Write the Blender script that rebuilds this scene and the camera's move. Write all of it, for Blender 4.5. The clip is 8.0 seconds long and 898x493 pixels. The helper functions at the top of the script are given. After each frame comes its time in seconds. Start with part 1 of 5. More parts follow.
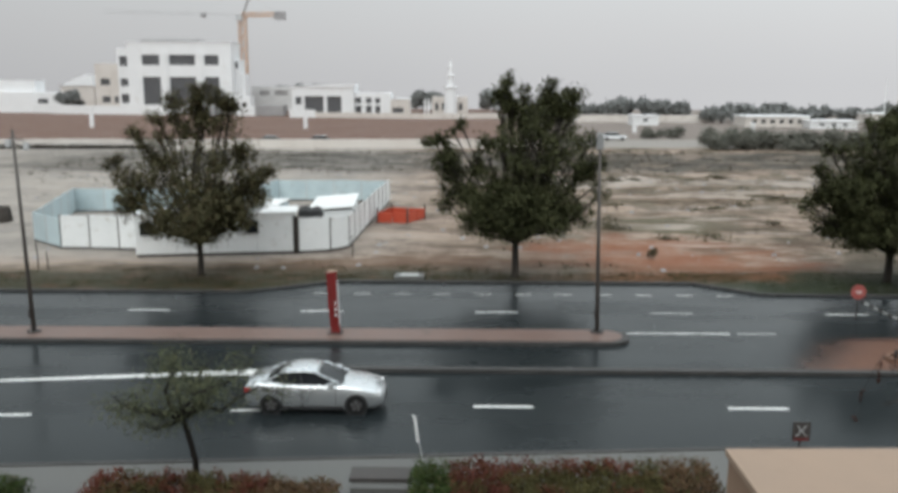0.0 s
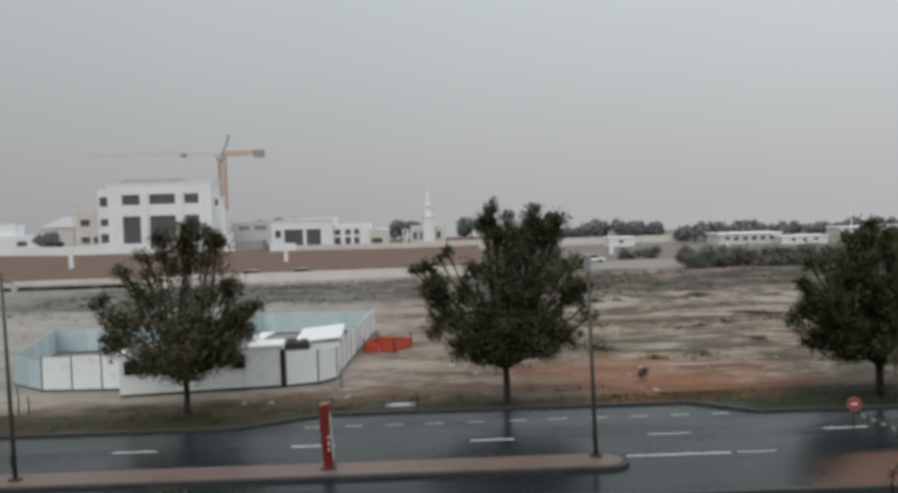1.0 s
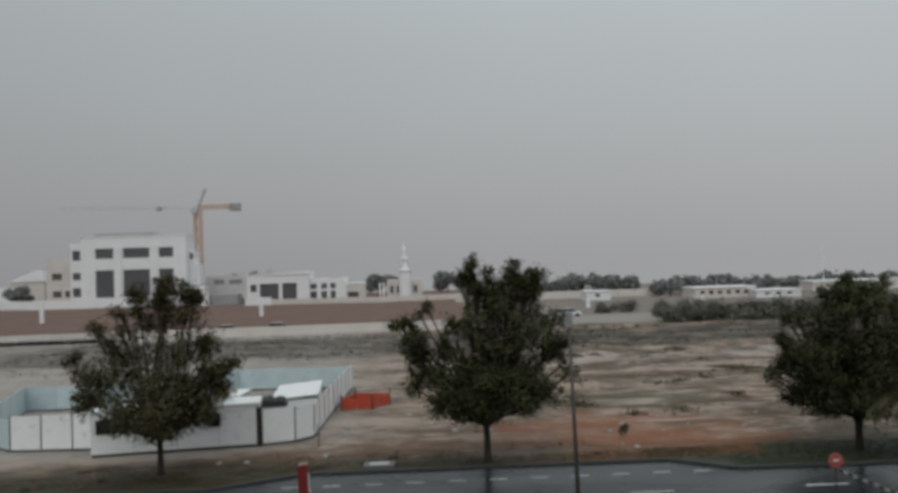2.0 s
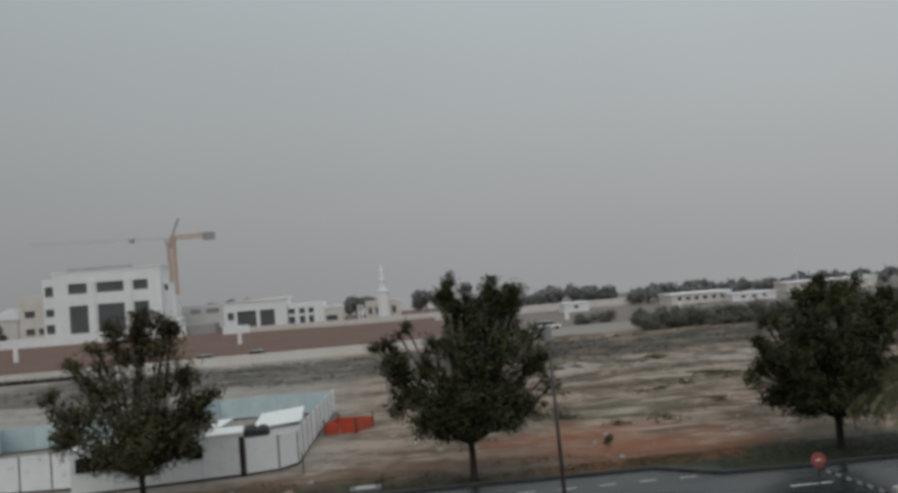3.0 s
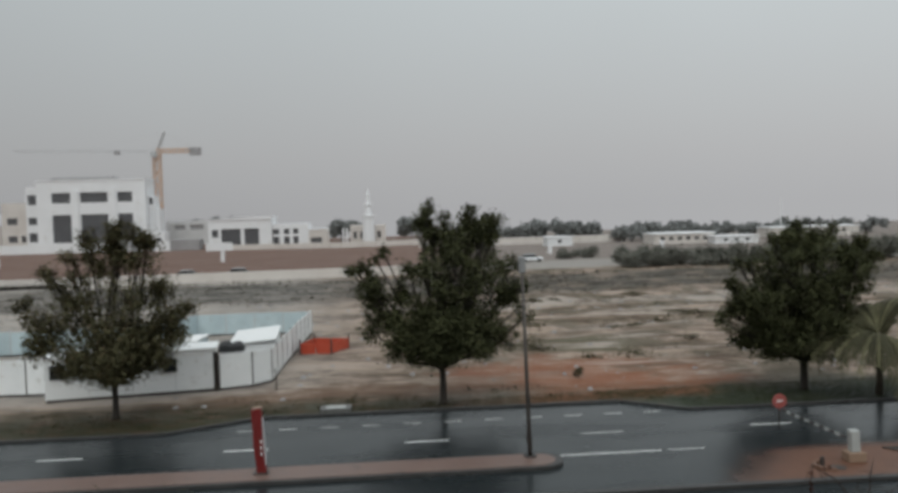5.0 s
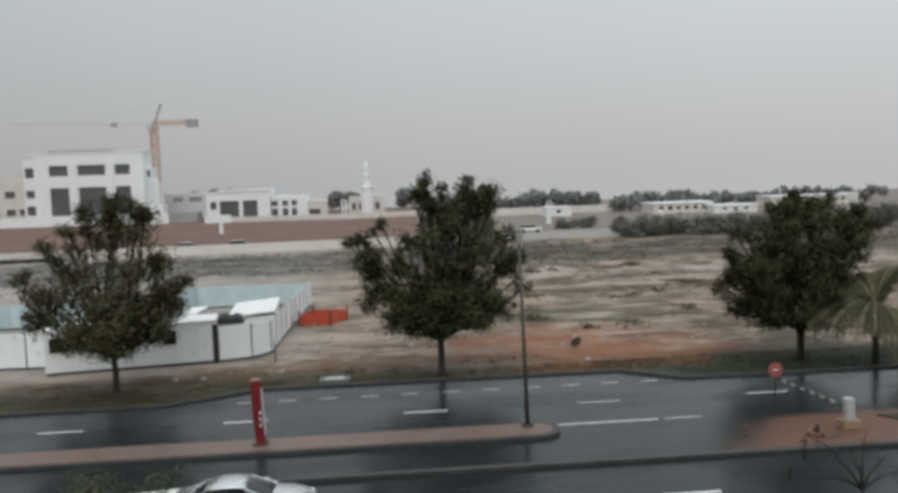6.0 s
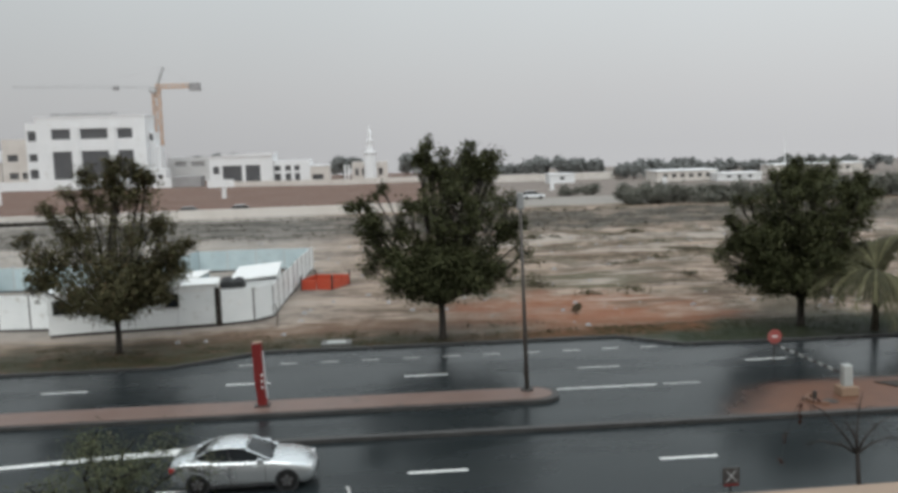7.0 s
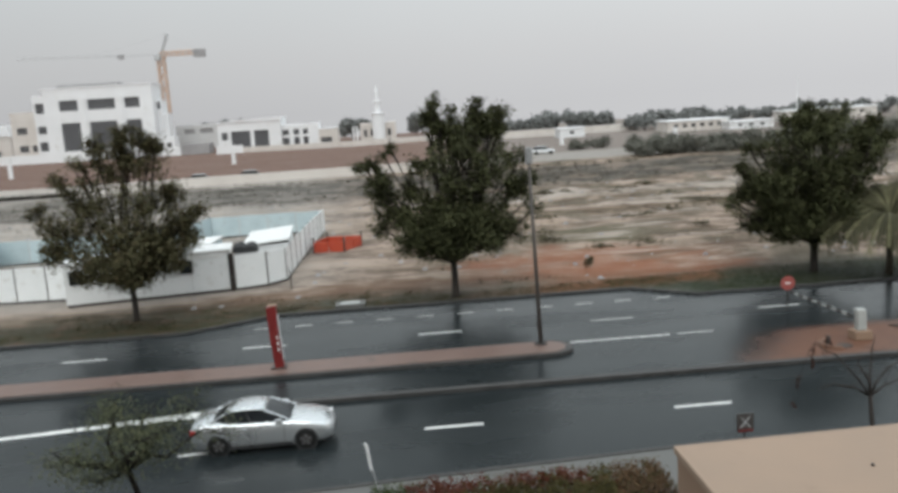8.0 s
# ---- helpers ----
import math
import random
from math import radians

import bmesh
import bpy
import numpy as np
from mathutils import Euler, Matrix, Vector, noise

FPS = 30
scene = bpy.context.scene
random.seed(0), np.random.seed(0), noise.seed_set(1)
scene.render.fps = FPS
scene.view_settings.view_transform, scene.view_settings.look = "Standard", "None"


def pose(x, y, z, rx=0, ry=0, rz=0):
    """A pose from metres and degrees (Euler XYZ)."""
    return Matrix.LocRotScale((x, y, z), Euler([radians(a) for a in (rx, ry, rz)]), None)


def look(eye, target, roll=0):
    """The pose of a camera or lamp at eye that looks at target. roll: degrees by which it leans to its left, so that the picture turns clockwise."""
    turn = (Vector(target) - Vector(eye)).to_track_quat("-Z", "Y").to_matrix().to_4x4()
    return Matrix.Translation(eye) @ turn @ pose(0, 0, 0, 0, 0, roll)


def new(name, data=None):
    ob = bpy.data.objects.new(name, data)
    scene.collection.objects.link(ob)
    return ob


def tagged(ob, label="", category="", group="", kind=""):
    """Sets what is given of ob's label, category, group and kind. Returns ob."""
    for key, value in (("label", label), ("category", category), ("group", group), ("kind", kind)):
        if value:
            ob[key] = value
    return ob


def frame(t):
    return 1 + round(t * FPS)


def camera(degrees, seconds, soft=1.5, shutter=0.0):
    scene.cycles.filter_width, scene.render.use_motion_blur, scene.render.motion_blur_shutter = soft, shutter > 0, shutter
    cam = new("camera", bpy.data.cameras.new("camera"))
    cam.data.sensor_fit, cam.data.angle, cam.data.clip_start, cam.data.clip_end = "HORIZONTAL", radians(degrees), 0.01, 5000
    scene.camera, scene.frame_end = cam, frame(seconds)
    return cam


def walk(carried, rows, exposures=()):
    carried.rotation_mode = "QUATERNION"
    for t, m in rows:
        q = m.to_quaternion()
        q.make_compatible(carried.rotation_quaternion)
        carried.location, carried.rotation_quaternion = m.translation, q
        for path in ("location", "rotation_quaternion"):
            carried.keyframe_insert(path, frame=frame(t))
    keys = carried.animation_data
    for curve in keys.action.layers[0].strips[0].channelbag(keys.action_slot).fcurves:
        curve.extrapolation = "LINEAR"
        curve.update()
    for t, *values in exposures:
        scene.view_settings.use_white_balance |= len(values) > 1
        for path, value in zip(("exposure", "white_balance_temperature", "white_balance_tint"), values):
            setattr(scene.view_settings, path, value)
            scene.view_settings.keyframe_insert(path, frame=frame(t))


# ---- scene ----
cam = camera(55.65, 8.0, soft=3.6, shutter=0.3)
# seconds, x, y, z, yaw, pitch, roll
ROWS = [
    (0.0, 0.290, 0.055, 10.290, 0.83, -10.83, 0.16),
    (0.2, 0.179, 0.027, 10.280, 0.56, -8.34, -0.35),
    (0.5, 0.012, -0.016, 10.264, 0.09, -4.83, -1.53),
    (0.7, -0.061, -0.026, 10.272, -0.20, -3.38, -1.64),
    (1.0, -0.170, -0.040, 10.284, -0.67, -2.30, -1.83),
    (1.2, -0.219, -0.022, 10.305, -1.05, -1.45, -1.63),
    (1.5, -0.293, 0.004, 10.337, -1.60, 0.02, -1.50),
    (2.0, -0.366, 0.028, 10.403, -2.39, 1.25, -1.83),
    (3.5, -0.275, -0.061, 10.453, -4.38, 2.52, -5.29),
    (3.7, -0.223, -0.035, 10.419, -4.47, 2.34, -4.54),
    (4.0, -0.146, 0.003, 10.369, -4.60, 1.97, -3.05),
    (4.2, -0.092, 0.016, 10.366, -4.63, 1.62, -2.45),
    (4.5, -0.012, 0.036, 10.362, -4.67, -0.14, -1.74),
    (6.0, 0.180, 0.046, 10.390, -4.63, -4.44, -2.01),
    (6.2, 0.188, 0.052, 10.401, -4.57, -4.90, -3.08),
    (6.5, 0.200, 0.062, 10.418, -4.65, -5.50, -2.55),
    (6.7, 0.223, 0.043, 10.379, -4.69, -6.04, -2.23),
    (7.0, 0.257, 0.014, 10.321, -4.35, -6.69, -1.63),
    (7.2, 0.298, -0.006, 10.288, -3.92, -7.21, -2.05),
    (7.5, 0.360, -0.036, 10.239, -3.36, -8.42, -1.57),
    (7.7, 0.349, -0.030, 10.251, -3.25, -9.04, -1.18),
    (8.0, 0.332, -0.021, 10.269, -3.39, -9.42, -3.68),
]
walk(cam, [(t, pose(x, y, z) @ pose(0, 0, 0, 0, 0, yaw) @ pose(0, 0, 0, 90 + pitch, 0, 0) @ pose(0, 0, 0, 0, 0, roll)) for t, x, y, z, yaw, pitch, roll in ROWS],
     exposures=[(0.0, 0.54), (0.5, 0.33), (1.0, 0.08), (1.5, -0.14), (2.0, -0.28), (3.5, -0.38), (4.0, -0.30), (4.5, -0.15), (6.0, 0.20), (6.5, 0.26), (7.0, 0.35), (7.5, 0.44), (8.0, 0.51)])

# ---- sky and sun: rain overcast, brighter overhead than at the horizon ----
world = bpy.data.worlds.new("overcast")
scene.world = world
world.use_nodes = True
wt = world.node_tree
wt.nodes.clear()
w_out = wt.nodes.new("ShaderNodeOutputWorld")
w_bg = wt.nodes.new("ShaderNodeBackground")
w_sky = wt.nodes.new("ShaderNodeTexSky")
w_sky.sky_type, w_sky.sun_disc = "NISHITA", False
w_sky.sun_elevation, w_sky.sun_rotation = radians(55), radians(200)
w_sky.dust_density, w_sky.air_density = 6.0, 1.5
w_dim = wt.nodes.new("ShaderNodeVectorMath")
w_dim.operation = "SCALE"
w_dim.inputs["Scale"].default_value = 0.06
w_co = wt.nodes.new("ShaderNodeTexCoord")
w_sep = wt.nodes.new("ShaderNodeSeparateXYZ")
w_ramp = wt.nodes.new("ShaderNodeValToRGB")
w_mix = wt.nodes.new("ShaderNodeMix")
w_mix.data_type = "RGBA"
w_mix.inputs[0].default_value = 0.92
ramp = w_ramp.color_ramp
ramp.elements[0].position, ramp.elements[0].color = 0.0, (0.414, 0.417, 0.427, 1)
ramp.elements[1].position, ramp.elements[1].color = 1.0, (1.02, 1.12, 1.16, 1)
for at, colour in ((0.06, (0.443, 0.449, 0.457, 1)), (0.22, (0.515, 0.550, 0.561, 1)), (0.40, (0.595, 0.66, 0.678, 1)), (0.65, (0.82, 0.89, 0.92, 1))):
    ramp.elements.new(at).color = colour
w_cloud = wt.nodes.new("ShaderNodeTexNoise")
w_cloud.inputs["Scale"].default_value = 1.6
w_cloud.inputs["Detail"].default_value = 4
w_vary = wt.nodes.new("ShaderNodeMapRange")
w_vary.inputs["To Min"].default_value, w_vary.inputs["To Max"].default_value = 0.93, 1.07
w_mul = wt.nodes.new("ShaderNodeVectorMath")
w_mul.operation = "SCALE"
wl = wt.links.new
wl(w_co.outputs["Generated"], w_sep.inputs[0])
wl(w_co.outputs["Generated"], w_cloud.inputs["Vector"])
wl(w_cloud.outputs["Fac"], w_vary.inputs["Value"])
wl(w_sep.outputs["Z"], w_ramp.inputs[0])
wl(w_sky.outputs[0], w_dim.inputs[0])
wl(w_dim.outputs[0], w_mix.inputs[6])
wl(w_ramp.outputs[0], w_mix.inputs[7])
wl(w_mix.outputs[2], w_mul.inputs[0])
w_side = wt.nodes.new("ShaderNodeMath")
w_side.operation, w_side.inputs[1].default_value, w_side.inputs[2].default_value = "MULTIPLY_ADD", 0.26, 1.0
w_both = wt.nodes.new("ShaderNodeMath")
w_both.operation = "MULTIPLY"
wl(w_sep.outputs["X"], w_side.inputs[0])
wl(w_side.outputs[0], w_both.inputs[0])
wl(w_vary.outputs[0], w_both.inputs[1])
wl(w_both.outputs[0], w_mul.inputs["Scale"])
wl(w_mul.outputs[0], w_bg.inputs[0])
wl(w_bg.outputs[0], w_out.inputs[0])

sun = new("sun", bpy.data.lights.new("sun", "SUN"))
sun.data.energy, sun.data.angle, sun.data.color = 0.85, radians(40), (0.98, 1.0, 0.98)
sun.matrix_world = look((-8, -20, 30), (0, 10, 0))


# ---- materials ----
def node_mat(name, rough=0.8, metal=0.0, spec=0.5):
    m = bpy.data.materials.new(name)
    m.use_nodes = True
    b = m.node_tree.nodes["Principled BSDF"]
    b.inputs["Roughness"].default_value, b.inputs["Metallic"].default_value = rough, metal
    b.inputs["Specular IOR Level"].default_value = spec
    return m, m.node_tree, b


def coords(nt, scale=(1, 1, 1), where=(0, 0, 0)):
    co, mp = nt.nodes.new("ShaderNodeTexCoord"), nt.nodes.new("ShaderNodeMapping")
    mp.inputs["Scale"].default_value, mp.inputs["Location"].default_value = scale, where
    nt.links.new(co.outputs["Object"], mp.inputs[0])
    return mp.outputs[0]


def noise_of(nt, vec, scale, detail=5, rough=0.6):
    n = nt.nodes.new("ShaderNodeTexNoise")
    n.inputs["Scale"].default_value, n.inputs["Detail"].default_value, n.inputs["Roughness"].default_value = scale, detail, rough
    nt.links.new(vec, n.inputs["Vector"])
    return n.outputs["Fac"]


def spread(nt, value, a, b, lo=0.0, hi=1.0):
    r = nt.nodes.new("ShaderNodeMapRange")
    r.interpolation_type = "SMOOTHSTEP"
    for key, v in (("From Min", a), ("From Max", b), ("To Min", lo), ("To Max", hi)):
        r.inputs[key].default_value = v
    nt.links.new(value, r.inputs["Value"])
    return r.outputs[0]


def maths(nt, op, a, b=0.0):
    n = nt.nodes.new("ShaderNodeMath")
    n.operation = op
    for i, v in enumerate((a, b)):
        if isinstance(v, (int, float)):
            n.inputs[i].default_value = v
        else:
            nt.links.new(v, n.inputs[i])
    return n.outputs[0]


def blend(nt, fac, a, b):
    n = nt.nodes.new("ShaderNodeMix")
    n.data_type = "RGBA"
    for i, v in ((0, fac), (6, a), (7, b)):
        if isinstance(v, (int, float)):
            n.inputs[i].default_value = v
        elif isinstance(v, tuple):
            n.inputs[i].default_value = (*v, 1)
        else:
            nt.links.new(v, n.inputs[i])
    return n.outputs[2]


def bumped(nt, b, height, strength=0.3, dist=0.02):
    n = nt.nodes.new("ShaderNodeBump")
    n.inputs["Strength"].default_value, n.inputs["Distance"].default_value = strength, dist
    nt.links.new(height, n.inputs["Height"])
    nt.links.new(n.outputs[0], b.inputs["Normal"])


def surface(name, c1, c2, big=0.8, fine=30.0, rough=0.8, metal=0.0, bump=0.25, dirt=None, spec=0.5, stretch=(1, 1, 1), random_tint=0.0):
    """Two colours mixed at two scales, with fine relief and, if given, stains of a third colour."""
    m, nt, b = node_mat(name, rough, metal, spec)
    v = coords(nt, stretch)
    n1, n2 = noise_of(nt, v, big), noise_of(nt, v, fine, 3)
    fac = maths(nt, "ADD", maths(nt, "MULTIPLY", spread(nt, n1, 0.3, 0.7), 0.7), maths(nt, "MULTIPLY", n2, 0.3))
    col = blend(nt, fac, c1, c2)
    if dirt:
        col = blend(nt, spread(nt, noise_of(nt, v, big * 2.3, 6), 0.56, 0.72, 0, 0.6), col, dirt)
    if random_tint:
        info = nt.nodes.new("ShaderNodeObjectInfo")
        hsv = nt.nodes.new("ShaderNodeHueSaturation")
        nt.links.new(spread(nt, info.outputs["Random"], 0, 1, 1 - random_tint, 1 + random_tint), hsv.inputs["Value"])
        nt.links.new(col, hsv.inputs["Color"])
        col = hsv.outputs[0]
    nt.links.new(col, b.inputs["Base Color"])
    nt.links.new(spread(nt, n1, 0.2, 0.8, max(rough - 0.1, 0.02), min(rough + 0.1, 1)), b.inputs["Roughness"])
    if bump:
        bumped(nt, b, n2, bump)
    return m


def leaf_mat(name, c1, c2, c3, rough=0.75, patches=None):
    """Leaves: each island its own tint between three colours, with patches of another growth if given."""
    m, nt, b = node_mat(name, rough, 0, 0.10)
    geo = nt.nodes.new("ShaderNodeNewGeometry")
    r = geo.outputs["Random Per Island"]
    col = blend(nt, spread(nt, r, 0.0, 0.85), c1, c2)
    col = blend(nt, spread(nt, r, 0.88, 0.95), col, c3)
    if patches:
        grown = maths(nt, "ADD", noise_of(nt, coords(nt, (1, 1, 1), (4, 2, 0)), 0.75, 4), maths(nt, "MULTIPLY", maths(nt, "SUBTRACT", r, 0.5), 0.16))
        col = blend(nt, spread(nt, grown, 0.46, 0.56), col, patches)
    patch = noise_of(nt, coords(nt), 0.7, 3)
    hsv = nt.nodes.new("ShaderNodeHueSaturation")
    nt.links.new(spread(nt, patch, 0.3, 0.7, 0.75, 1.25), hsv.inputs["Value"])
    nt.links.new(col, hsv.inputs["Color"])
    nt.links.new(hsv.outputs[0], b.inputs["Base Color"])
    return m


def wet_asphalt():
    m, nt, b = node_mat("wet_asphalt", 0.3, 0, 0.14)
    v = coords(nt)
    grain, lane = noise_of(nt, v, 60, 3), noise_of(nt, coords(nt, (0.05, 0.9, 1)), 1.0, 4)
    wet = noise_of(nt, coords(nt, (0.25, 0.6, 1)), 0.5, 5)
    col = blend(nt, maths(nt, "ADD", maths(nt, "MULTIPLY", grain, 0.4), maths(nt, "MULTIPLY", lane, 0.6)), (0.010, 0.013, 0.014), (0.023, 0.028, 0.030))
    nt.links.new(col, b.inputs["Base Color"])
    nt.links.new(spread(nt, wet, 0.3, 0.7, 0.14, 0.34), b.inputs["Roughness"])
    bumped(nt, b, grain, 0.10, 0.01)
    return m


def ground_mat():
    """Wet sand in pale streaks and brown patches, an orange soil patch, scrub bands, and a brown field behind the low wall."""
    m, nt, b = node_mat("sandy_ground", 0.75, 0, 0.3)
    v = coords(nt)
    sep = nt.nodes.new("ShaderNodeSeparateXYZ")
    nt.links.new(v, sep.inputs[0])
    wob = noise_of(nt, coords(nt, (0.03, 0.05, 1)), 1.0, 5)
    x = maths(nt, "ADD", sep.outputs["X"], maths(nt, "MULTIPLY", maths(nt, "SUBTRACT", wob, 0.5), 9))
    wy = noise_of(nt, coords(nt, (0.06, 0.12, 1), (7, 3, 0)), 1.0, 6)
    y = maths(nt, "ADD", sep.outputs["Y"], maths(nt, "MULTIPLY", maths(nt, "SUBTRACT", wy, 0.5), 9))
    streak = noise_of(nt, coords(nt, (0.06, 0.27, 1)), 1.0, 9, 0.68)
    fine = noise_of(nt, coords(nt, (0.6, 1.6, 1)), 1.0, 6)
    blotch = noise_of(nt, coords(nt, (0.26, 0.20, 1), (11, 5, 0)), 1.0, 9, 0.66)
    pale = maths(nt, "ADD", maths(nt, "MULTIPLY", maths(nt, "ADD", streak, blotch), 0.36), maths(nt, "MULTIPLY", fine, 0.28))
    col = blend(nt, spread(nt, pale, 0.435, 0.56), (0.088, 0.055, 0.035), (0.335, 0.250, 0.192))
    right = spread(nt, x, -8, 14)
    scrubby = maths(nt, "MULTIPLY", right, spread(nt, noise_of(nt, coords(nt, (0.17, 0.15, 1), (3, 9, 0)), 1.0, 8, 0.65), 0.44, 0.58))
    col = blend(nt, maths(nt, "MULTIPLY", scrubby, 0.8), col, (0.080, 0.062, 0.036))
    greyed = maths(nt, "MULTIPLY", spread(nt, x, 2, -16), spread(nt, y, 46, 52))
    col = blend(nt, maths(nt, "MULTIPLY", greyed, 0.65), col, (0.345, 0.325, 0.30))
    # orange soil
    def disc(cx, cy, rx, ry, edge):
        dx = maths(nt, "DIVIDE", maths(nt, "SUBTRACT", x, cx), rx)
        dy = maths(nt, "DIVIDE", maths(nt, "SUBTRACT", y, cy), ry)
        d = maths(nt, "ADD", maths(nt, "ADD", maths(nt, "MULTIPLY", dx, dx), maths(nt, "MULTIPLY", dy, dy)), maths(nt, "MULTIPLY", maths(nt, "SUBTRACT", pale, 0.5), 11.0))
        return spread(nt, d, 1 + edge, 1 - edge)
    col = blend(nt, maths(nt, "MULTIPLY", disc(11.8, 51.2, 7.2, 7.0, 0.9), 0.9), col, (0.225, 0.080, 0.034))
    col = blend(nt, maths(nt, "MULTIPLY", disc(15.4, 62.3, 2.6, 3.4, 0.9), 0.75), col, (0.085, 0.072, 0.036))
    col = blend(nt, maths(nt, "MULTIPLY", disc(-2.5, 48.0, 10, 3.4, 0.8), 0.8), col, (0.125, 0.066, 0.036))
    # pale washed streaks across the sand
    wash = noise_of(nt, coords(nt, (0.085, 0.36, 1), (2, 13, 0)), 1.0, 9, 0.7)
    washed = maths(nt, "MULTIPLY", maths(nt, "MULTIPLY", spread(nt, x, 6, 18), spread(nt, y, 49, 53)), spread(nt, y, 104, 98))
    col = blend(nt, maths(nt, "MULTIPLY", washed, spread(nt, wash, 0.53, 0.62, 0.0, 0.75)), col, (0.40, 0.335, 0.285))
    col = blend(nt, maths(nt, "MULTIPLY", washed, spread(nt, wash, 0.44, 0.36, 0.0, 0.7)), col, (0.066, 0.048, 0.030))
    # scrub bands
    band = maths(nt, "MULTIPLY", spread(nt, y, 98, 104), spread(nt, y, 134, 128))
    band = maths(nt, "MULTIPLY", band, spread(nt, sep.outputs["X"], -75, -45))
    col = blend(nt, maths(nt, "MULTIPLY", band, spread(nt, pale, 0.60, 0.40, 0.5, 0.95)), col, (0.044, 0.038, 0.030))
    bare = maths(nt, "MULTIPLY", maths(nt, "MULTIPLY", spread(nt, y, 85, 89), spread(nt, y, 98, 95)), spread(nt, x, -6, 6))
    col = blend(nt, maths(nt, "MULTIPLY", bare, spread(nt, blotch, 0.42, 0.56, 0.1, 0.7)), col, (0.36, 0.315, 0.275))
    # field and track behind the low wall
    field = spread(nt, y, 138, 146)
    brown = blend(nt, spread(nt, fine, 0.3, 0.7), (0.115, 0.062, 0.044), (0.165, 0.095, 0.070))
    brown = blend(nt, spread(nt, sep.outputs["X"], 5, 30), brown, (0.185, 0.150, 0.130))
    col = blend(nt, field, col, brown)
    track = maths(nt, "MULTIPLY", maths(nt, "MULTIPLY", spread(nt, sep.outputs["Y"], 140, 143), spread(nt, sep.outputs["Y"], 166, 160)), spread(nt, sep.outputs["X"], 0, 20))
    col = blend(nt, maths(nt, "MULTIPLY", track, 0.8), col, (0.285, 0.262, 0.238))
    # grassy verge along the far kerb
    verge = maths(nt, "MULTIPLY", spread(nt, y, 49.2, 44.6), spread(nt, fine, 0.2, 0.5, 0.7, 1.0))
    verge = maths(nt, "MULTIPLY", verge, maths(nt, "SUBTRACT", 1.0, maths(nt, "MULTIPLY", disc(9.5, 46.0, 6.5, 2.6, 0.8), 0.6)))
    green = blend(nt, spread(nt, x, 8, 16), (0.031, 0.031, 0.012), (0.016, 0.024, 0.007))
    green = blend(nt, maths(nt, "MULTIPLY", spread(nt, fine, 0.46, 0.72), spread(nt, x, 16, 9)), green, (0.105, 0.052, 0.028))
    col = blend(nt, verge, col, green)
    nt.links.new(col, b.inputs["Base Color"])
    grain = noise_of(nt, v, 3.0, 8, 0.7)
    nt.links.new(spread(nt, streak, 0.3, 0.7, 0.85, 0.6), b.inputs["Roughness"])
    bumped(nt, b, grain, 0.8, 0.16)
    return m


def muddy_corner():
    """Orange paving under thin mud that thins out over the asphalt."""
    m, nt, b = node_mat("muddy_orange_paving", 0.4, 0, 0.35)
    v = coords(nt)
    sep = nt.nodes.new("ShaderNodeSeparateXYZ")
    nt.links.new(v, sep.inputs[0])
    n = maths(nt, "MULTIPLY", maths(nt, "SUBTRACT", noise_of(nt, v, 0.8, 6), 0.5), 2.0)
    reach = maths(nt, "SUBTRACT", sep.outputs["X"], maths(nt, "MULTIPLY", maths(nt, "SUBTRACT", sep.outputs["Y"], 29.6), 0.75))
    west = spread(nt, maths(nt, "ADD", reach, n), 11.2, 14.8)
    north = spread(nt, maths(nt, "ADD", sep.outputs["Y"], maths(nt, "MULTIPLY", n, 0.4)), 34.6, 33.3)
    fac = maths(nt, "MULTIPLY", west, north)
    mud = blend(nt, noise_of(nt, v, 1.6, 6), (0.090, 0.040, 0.025), (0.155, 0.072, 0.043))
    col = blend(nt, fac, (0.016, 0.0195, 0.021), mud)
    nt.links.new(col, b.inputs["Base Color"])
    nt.links.new(spread(nt, fac, 0.1, 0.9, 0.24, 0.5), b.inputs["Roughness"])
    nt.links.new(spread(nt, fac, 0.1, 0.9, 0.14, 0.35), b.inputs["Specular IOR Level"])
    bumped(nt, b, noise_of(nt, v, 40, 3), 0.15, 0.01)
    return m


ASPHALT = wet_asphalt()
MUDDY = muddy_corner()
GROUND = ground_mat()
ROAD_PAINT = surface("road_paint", (0.62, 0.62, 0.60), (0.74, 0.74, 0.72), 2, 40, 0.45, dirt=(0.3, 0.3, 0.3))
FADED_PAINT = surface("faded_road_paint", (0.32, 0.32, 0.31), (0.5, 0.5, 0.48), 3, 40, 0.45, dirt=(0.15, 0.15, 0.15))
KERB = surface("kerb_concrete", (0.028, 0.027, 0.026), (0.055, 0.052, 0.050), 1.2, 25, 0.6, dirt=(0.06, 0.055, 0.05))
PAVER = surface("red_pavers", (0.125, 0.075, 0.060), (0.175, 0.115, 0.095), 1.0, 9, 0.5, dirt=(0.085, 0.065, 0.055))
SANDY = surface("orange_pavers", (0.15, 0.080, 0.052), (0.20, 0.115, 0.080), 0.6, 9, 0.55, dirt=(0.11, 0.068, 0.05))
